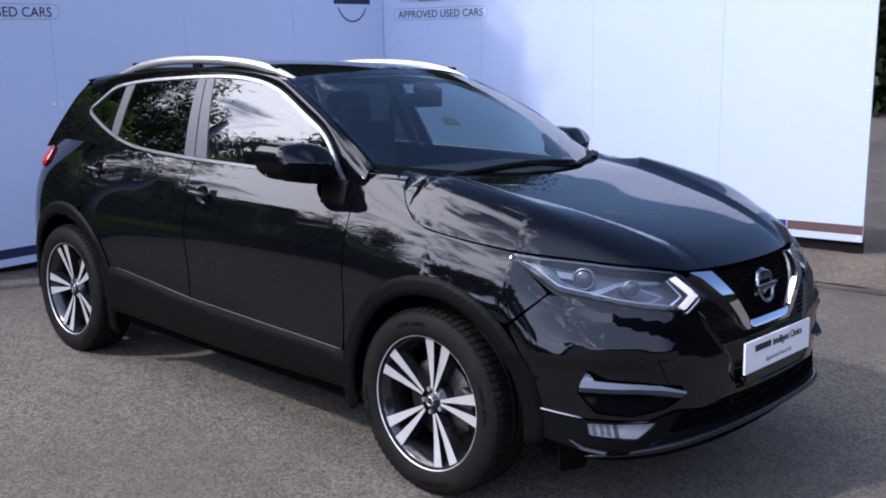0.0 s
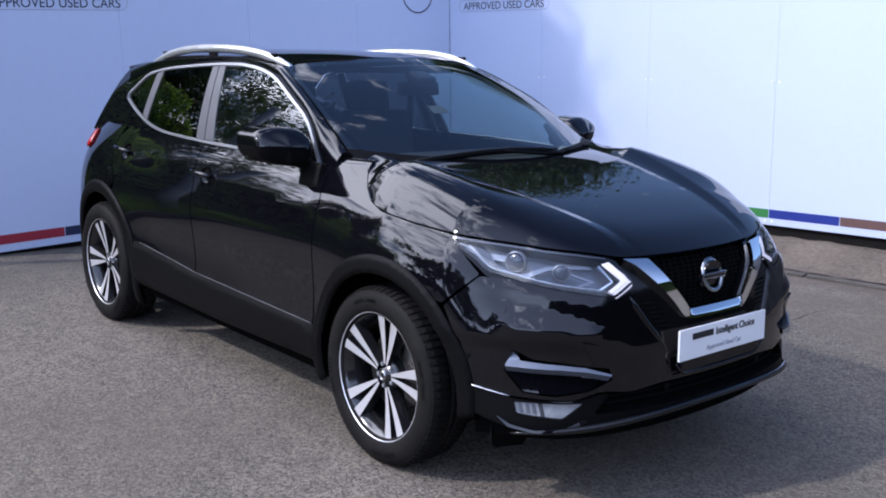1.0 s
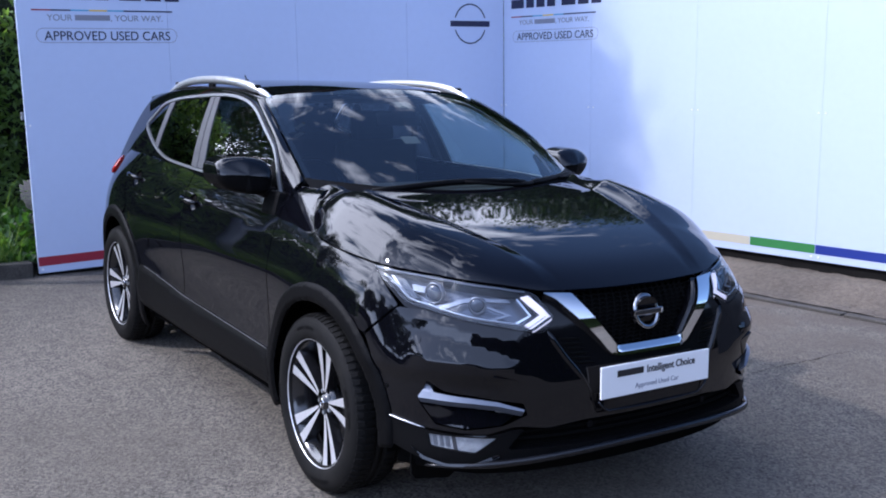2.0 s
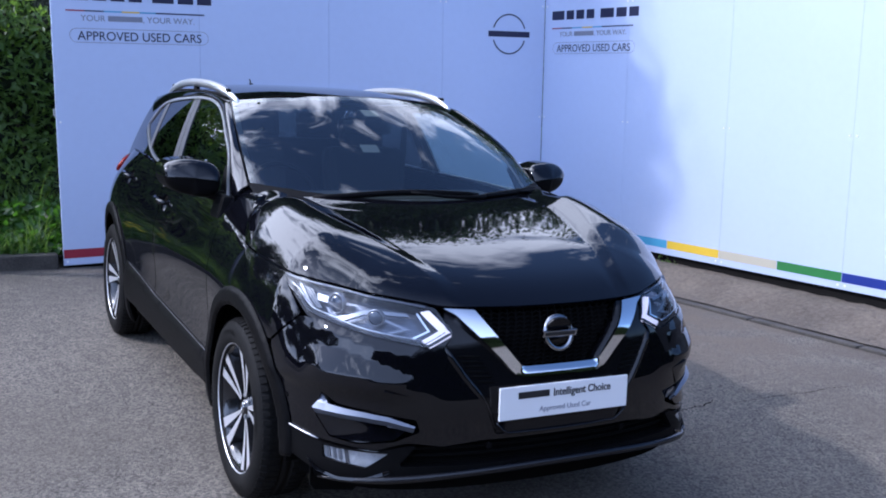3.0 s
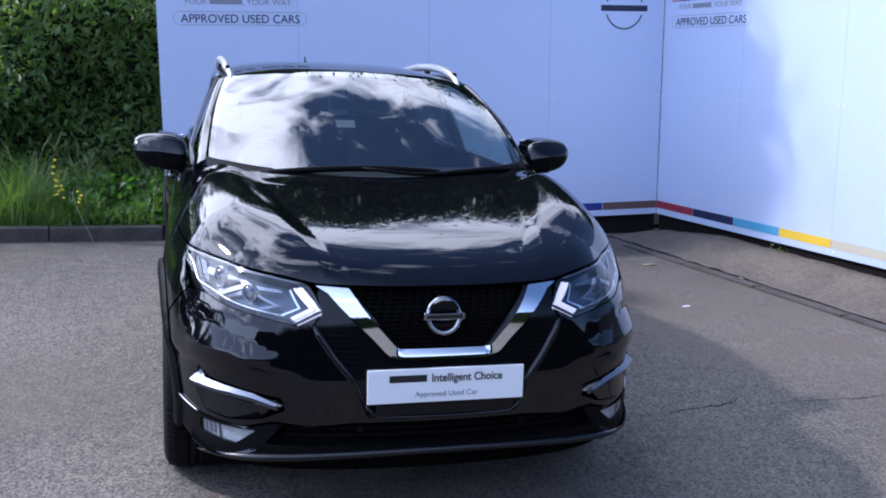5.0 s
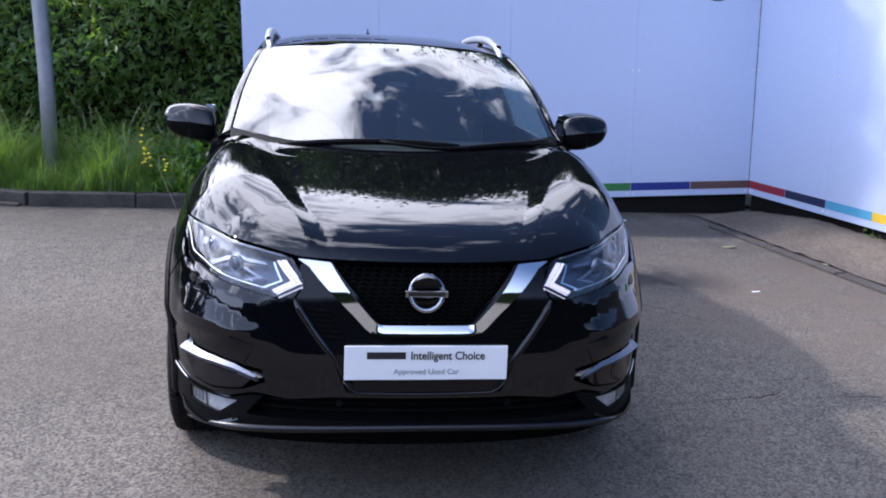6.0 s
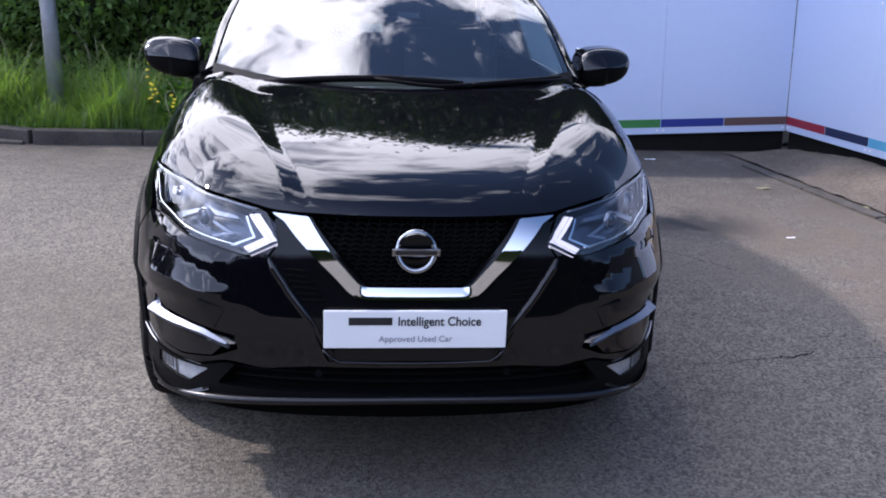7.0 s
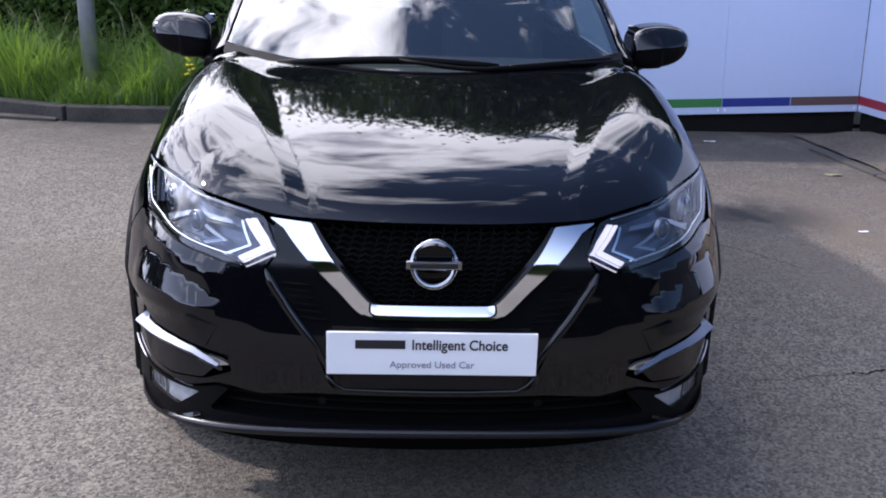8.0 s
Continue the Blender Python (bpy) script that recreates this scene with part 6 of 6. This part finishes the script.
def wiper(a0, a1, v0, v1, pivot, sag):
    pts = [screen(np.array(float(a0 + (a1 - a0) * t)), np.array(float(v0 + (v1 - v0) * t + sag * math.sin(math.pi * t)))) + np.array([0, -.006, .010]) for t in np.linspace(0, 1, 14)]
    w = obj("wiper", *tube(pts, [.009] + [.013] * 12 + [.009], 6, 1.1), M_PLASTIC, car)
    arm = [screen(np.array(a0 + (a1 - a0) * t), np.array(v0 + (v1 - v0) * t + sag * math.sin(math.pi * t) * k - .02 * (1 - k))) + np.array([0, -.014, .012]) for t, k in zip(np.linspace(.55, pivot, 6), np.linspace(1, .1, 6))]
    obj("wiper_arm", *tube(arm, [.006, .007, .008, .008, .009, .012], 6), M_PLASTIC, w)


# dark sensor tabs inside the upper corner of the screen
for a0, v0, turn in ((-.857, .593, 30), (-.895, .495, 24)):
    p = screen(np.array(a0), np.array(v0))
    bar("screen_tab", (.052, .004, .020), M_PLASTIC, car, pose(*(p + np.array([0, .006, -.006])), -58, -turn, 0), .002, "small dark tab behind the windscreen")
wiper(-.70, .34, .022, .090, 1.04, .062)
wiper(.37, .95, .075, .028, 1.0, .012)

# roof bars
for s in (-1, 1):
    ys = np.linspace(1.085, 2.56, 48)
    lift_ = Spline((1.085, 1.16, 1.30, 1.50, 1.85, 2.20, 2.42, 2.56), (-.006, .010, .029, .042, .046, .035, .012, -.010))(ys)
    path = [(s * float(roof_half(y) - .030 - .012 * max(0, 1.25 - y) / .16), float(y), float(roof_z(roof_half(y) - .03, y) + l)) for y, l in zip(ys, lift_)]
    obj("roof_bar", *tube(path, [.011 + .009 * min(1, i / 6, (47 - i) / 7) for i in range(48)], 12, 1.05), M_SATIN, car, "satin silver roof bar")
    obj("roof_bar_base", *tube([(x, y, float(roof_z(roof_half(y) - .03, y)) + .003) for x, y, z in path[3:-3]], .012, 8, .7), M_PLASTIC, car)
    for y in (1.22, 1.80, 2.38):
        x = s * float(roof_half(y) - .030)
        z = float(roof_z(roof_half(y) - .03, y))
        bar("roof_bar_foot", (.020, .07, .05), M_PLASTIC, car, pose(x, y, z + .018), .008)
bm = bmesh.new()
bmesh.ops.create_cone(bm, cap_ends=True, segments=12, radius1=.022, radius2=.012, depth=.03, matrix=pose(0, 2.75, 1.548))
part("aerial_base", bm, M_PLASTIC, car, smooth=True)
obj("aerial", *tube([(0, 2.75, 1.555), (0, 2.765, 1.572), (0, 2.78, 1.588)], .004, 6), M_PLASTIC, car)

# ---- door mirrors ----
def mirror_shell(s, low, high, grow):
    """The boxy housing between two places round its section (degrees): a domed front face, then walls running back to the glass."""
    vs, fs = [], []
    NU, NV = 32, 22
    for i in range(NU + 1):
        q = radians(low + (high - low) * i / NU)
        cx, sz = math.cos(q), math.sin(q)
        px, pz = math.copysign(abs(cx) ** .55, cx), math.copysign(abs(sz) ** .62, sz)
        for j in range(NV + 1):
            t = j / NV
            k = min(1, t / .45)
            w = 1 - (1 - k) ** 2.6
            back = max(0, t - .45) / .55
            w = w * (1 + .03 * back) + grow * (1 if k > .2 else k * 5)
            tall = .074 if pz > 0 else .082
            x = .896 + px * .113 * w - (.030 * w * pz * pz if pz < 0 and px > 0 else 0)
            z = 1.168 + pz * tall * w * (1 - .22 * max(0, px) * (pz > 0)) + .010 * px * w
            y = .565 - grow + .050 * k ** 2.4 + .130 * back + .040 * w * (px if px > 0 else .3 * px) + .050 * w * max(0, pz) ** 1.5 * (1 - back)
            vs.append((s * x, y, z))
    for i in range(NU):
        for j in range(NV):
            a, b = i * (NV + 1) + j, (i + 1) * (NV + 1) + j
            fs.append((a, b, b + 1, a + 1) if s > 0 else (a, a + 1, b + 1, b))
    return vs, fs


for s in (-1, 1):
    mir = obj("door_mirror", *mirror_shell(s, -2, 182, .005), M_PAINT, car, "gloss black door mirror")
    obj("mirror_lower_shell", *mirror_shell(s, 178, 362, 0), M_PLASTIC, mir)
    path = [(s * (.80 + .205 * t), .562 + .046 * abs(2 * t - 1) ** 2.2 + .028 * t, 1.158 + .012 * t) for t in np.linspace(0, 1, 16)]
    obj("indicator_strip", *tube(path, [.002] + [.0042] * 14 + [.002], 6, 1.0), M_LAMPIN, mir)
    bar("mirror_glass", (.190, .006, .118), M_CHROME, mir, pose(s * .892, .752, 1.170), .002)
    obj("mirror_stalk", *tube([(s * .735, .62, 1.075), (s * .785, .62, 1.085), (s * .85, .63, 1.115)], [.046, .038, .040], 12, .7), M_PLASTIC, mir)
    bar("mirror_foot", (.05, .15, .11), M_PLASTIC, mir, pose(s * .782, .565, 1.045, 0, s * -14, 0), .02)

# ---- door handles ----
for s in (-1, 1):
    for y0, z0 in HANDLES:
        Y_ = lambda u, v, s=s: flank_y(u, v, s)
        panel("handle_cup", cup_outline(y0, z0, 1.06), Y_, M_PAINT, car, lift=-.002, dome=(-.030, .036), step=.009, gap=0, flange=0, corner=0)
        pts = [flank_y(np.array(y0 + .02 + .19 * t), np.array(z0 + .004 * math.sin(math.pi * t) + .012 * t), s) + np.array([s * (.008 + .028 * math.sin(math.pi * t) ** .6), 0, 0]) for t in np.linspace(0, 1, 12)]
        obj("door_handle", *tube(pts, [.010] + [.014] * 10 + [.010], 8, .9), M_PAINT, car)

# ---- wheels ----
TYRE = [(.232, .085), (.245, .100), (.258, .107), (.278, .110), (.300, .107), (.317, .099), (.328, .088), (.333, .070), (.335, .045), (.335, .020), (.329, .019), (.329, .013), (.335, .012), (.335, -.012), (.329, -.013), (.329, -.019),
        (.335, -.020), (.333, -.070), (.328, -.088), (.315, -.10), (.278, -.108), (.245, -.10), (.232, -.085)]
BARREL = [(.243, .098), (.246, .094), (.243, .086), (.232, .082), (.226, .070), (.212, .055), (.208, -.05), (.225, -.085)]


def wheel(x, y, s, turn):
    w = thing("wheel", "", "")
    tyre = obj("tyre", *lathe(TYRE, 72), M_RUBBER, w, "black road tyre with block tread")
    # tread blocks along both shoulders
    vs, fs = [], []
    for k in range(72):
        q = 2 * math.pi * k / 72
        for d0, d1 in ((.026, .066), (.071, .094), (-.066, -.026), (-.094, -.071)):
            i0 = len(vs)
            for r, dd in ((.3345, 0), (.3378, .12)):
                for d in (d0, d1):
                    rr = r - (.010 if abs(d) > .08 else 0)
                    for a in (-.028, .028):
                        vs.append((d, rr * math.cos(q + a * (1 - dd)), rr * math.sin(q + a * (1 - dd))))
            fs += [tuple(i0 + i for i in f) for f in ((4, 5, 7, 6), (0, 4, 6, 2), (1, 3, 7, 5), (0, 1, 5, 4), (2, 6, 7, 3))]
    tagged(obj("tread", vs, fs, M_RUBBER, tyre, smooth=False), kind="stuff")
    vs, fs = [], []
    for k in range(4):
        for j in range(9):
            q = radians(90 * k + 12 + 3.1 * j)
            if j == 4:
                continue
            i0 = len(vs)
            for r in (.282, .295):
                for a in (-.018, .018):
                    vs.append((.1112, r * math.cos(q + a), r * math.sin(q + a)))
            fs.append((i0, i0 + 1, i0 + 3, i0 + 2))
    tagged(obj("sidewall_marking", vs, fs, M_PLASTIC, tyre, smooth=False), kind="stuff")
    rim = obj("rim", *lathe(BARREL, 72), M_WHEELBLACK, w, "gloss black rim with machined spokes")
    obj("rim_lip", *lathe([(.2455, .0935), (.2445, .0980), (.2415, .0980), (.2400, .0935)], 72), M_ALLOY, rim)
    for k in range(5):
        for side in (-1, 1):
            q0 = radians(72 * k + 90)
            f = lambda r: side * (.0068 + (r - .05) * .188)
            wd = lambda r: .0050 + .0165 * (r - .05) / .19
            xf = lambda r: .062 + .022 * (max(0, r - .05) / .185) ** 1.4
            rr = np.linspace(.046, .2385, 9)
            front, sides = [], []
            for r in rr:
                for e in (-1, 1):
                    t = f(r) + e * wd(r)
                    front.append((xf(r), r * math.cos(q0) - t * math.sin(q0), r * math.sin(q0) + t * math.cos(q0)))
                    sides.append((xf(r) - .040, r * math.cos(q0) - t * 1.15 * math.sin(q0), r * math.sin(q0) + t * 1.15 * math.cos(q0)))
            obj("spoke_face", [(a + .0015, b, c) for a, b, c in front], [(2 * i, 2 * i + 1, 2 * i + 3, 2 * i + 2) for i in range(8)], M_ALLOY, rim, smooth=False)
            vs = front + sides
            n = len(front)
            fs = [(2 * i, 2 * i + 1, 2 * i + 3, 2 * i + 2) for i in range(8)]
            fs += [(2 * i, 2 * i + 2, n + 2 * i + 2, n + 2 * i) for i in range(8)] + [(2 * i + 1, n + 2 * i + 1, n + 2 * i + 3, 2 * i + 3) for i in range(8)]
            obj("spoke", vs, fs, M_WHEELBLACK, rim, smooth=False)
    obj("hub", *lathe([(0, .070), (.022, .070), (.027, .066), (.030, .052), (.058, .050), (.062, .030), (.075, -.02)], 40), M_WHEELBLACK, rim)
    obj("hub_cap_ring", *lathe([(.012, .0705), (.013, .0718), (.017, .0718), (.018, .0705)], 24), M_CHROME, rim)
    for k in range(5):
        q = radians(72 * k + 54)
        bm = bmesh.new()
        bmesh.ops.create_cone(bm, cap_ends=True, segments=6, radius1=.009, radius2=.008, depth=.016, matrix=pose(.052, .043 * math.cos(q), .043 * math.sin(q), 0, 90, 0))
        part("wheel_nut", bm, M_STEEL, rim)
    obj("brake_disc", *lathe([(.07, .012), (.145, .012), (.148, .008), (.148, -.012), (.07, -.012)], 48), M_DISC, w)
    bar("brake_caliper", (.07, .07, .15), M_DISC, w, pose(.0, .13, .02), .012)
    w.parent = car
    w.matrix_basis = pose(x, y, .3445 if y < 1 else .340) @ (pose(0, 0, 0, 0, 0, 180) if s < 0 else Matrix()) @ pose(0, 0, 0, turn) @ Matrix.Diagonal((1, 1.02, 1.02, 1))
    return w


for s in (-1, 1):
    for y, turn in ((-.009, -12), (2.650, 20)):
        wheel(s * .778, y, s, turn)

# ---- interior ----
bar("dashboard", (1.34, .42, .16), M_CLOTH, car, pose(0, .70, 1.0), .05, "dark moulded dashboard")
bar("dash_top", (1.30, .38, .03), M_CLOTH, car, pose(0, .52, 1.06, -4), .012)
wheel_path = [(-.36 + .18 * math.cos(q), 1.02 + .09 * math.sin(q) * .9, 1.02 + .165 * math.sin(q)) for q in np.linspace(0, 2 * math.pi, 33)]
obj("steering_wheel", *tube(wheel_path, .014, 8), M_PLASTIC, car)
bar("steering_boss", (.16, .05, .12), M_PLASTIC, car, pose(-.36, 1.0, 1.02, 25), .03)


def seat(x, y, wide):
    bar("seat_back", (wide, .14, .62), M_CLOTH, car, pose(x, y + .12, .93, -14), .05, "dark cloth seat")
    bar("seat_cushion", (wide, .52, .16), M_CLOTH, car, pose(x, y - .18, .58, 4), .05)
    for k in ((0,) if wide < .8 else (-.38, 0, .38)):
        bar("headrest", (.26, .09, .18), M_CLOTH, car, pose(x + k, y + .22, 1.31, -10), .04)


seat(-.36, 1.55, .48)
seat(.36, 1.55, .48)
seat(0, 2.35, 1.25)
for s in (-1, 1):
    obj("seat_belt", *tube([(s * .60, 1.68, 1.36), (s * .58, 1.66, 1.1), (s * .55, 1.6, .75)], .018, 6, .3), M_CLOTH, car)
bar("headliner", (1.08, 1.5, .02), M_CLOTH, car, pose(0, 1.98, 1.46), .008)
mirror_ = bar("rear_view_mirror", (.24, .03, .065), M_GLOSS, car, pose(0, .86, 1.385, -8), .012, "black rear view mirror")
bar("mirror_mount", (.10, .10, .05), M_GLOSS, mirror_, pose(0, .83, 1.43, 20), .012)
card = bar("stock_card", (.085, .002, .06), M_CARD, car, pose(-.09, .60, 1.30, -60), .0005, "white stock number card behind the windscreen")
text_part("digits", "149", .04, M_PRINT, card, pose(-.125, .5935, 1.285, 30), .06)
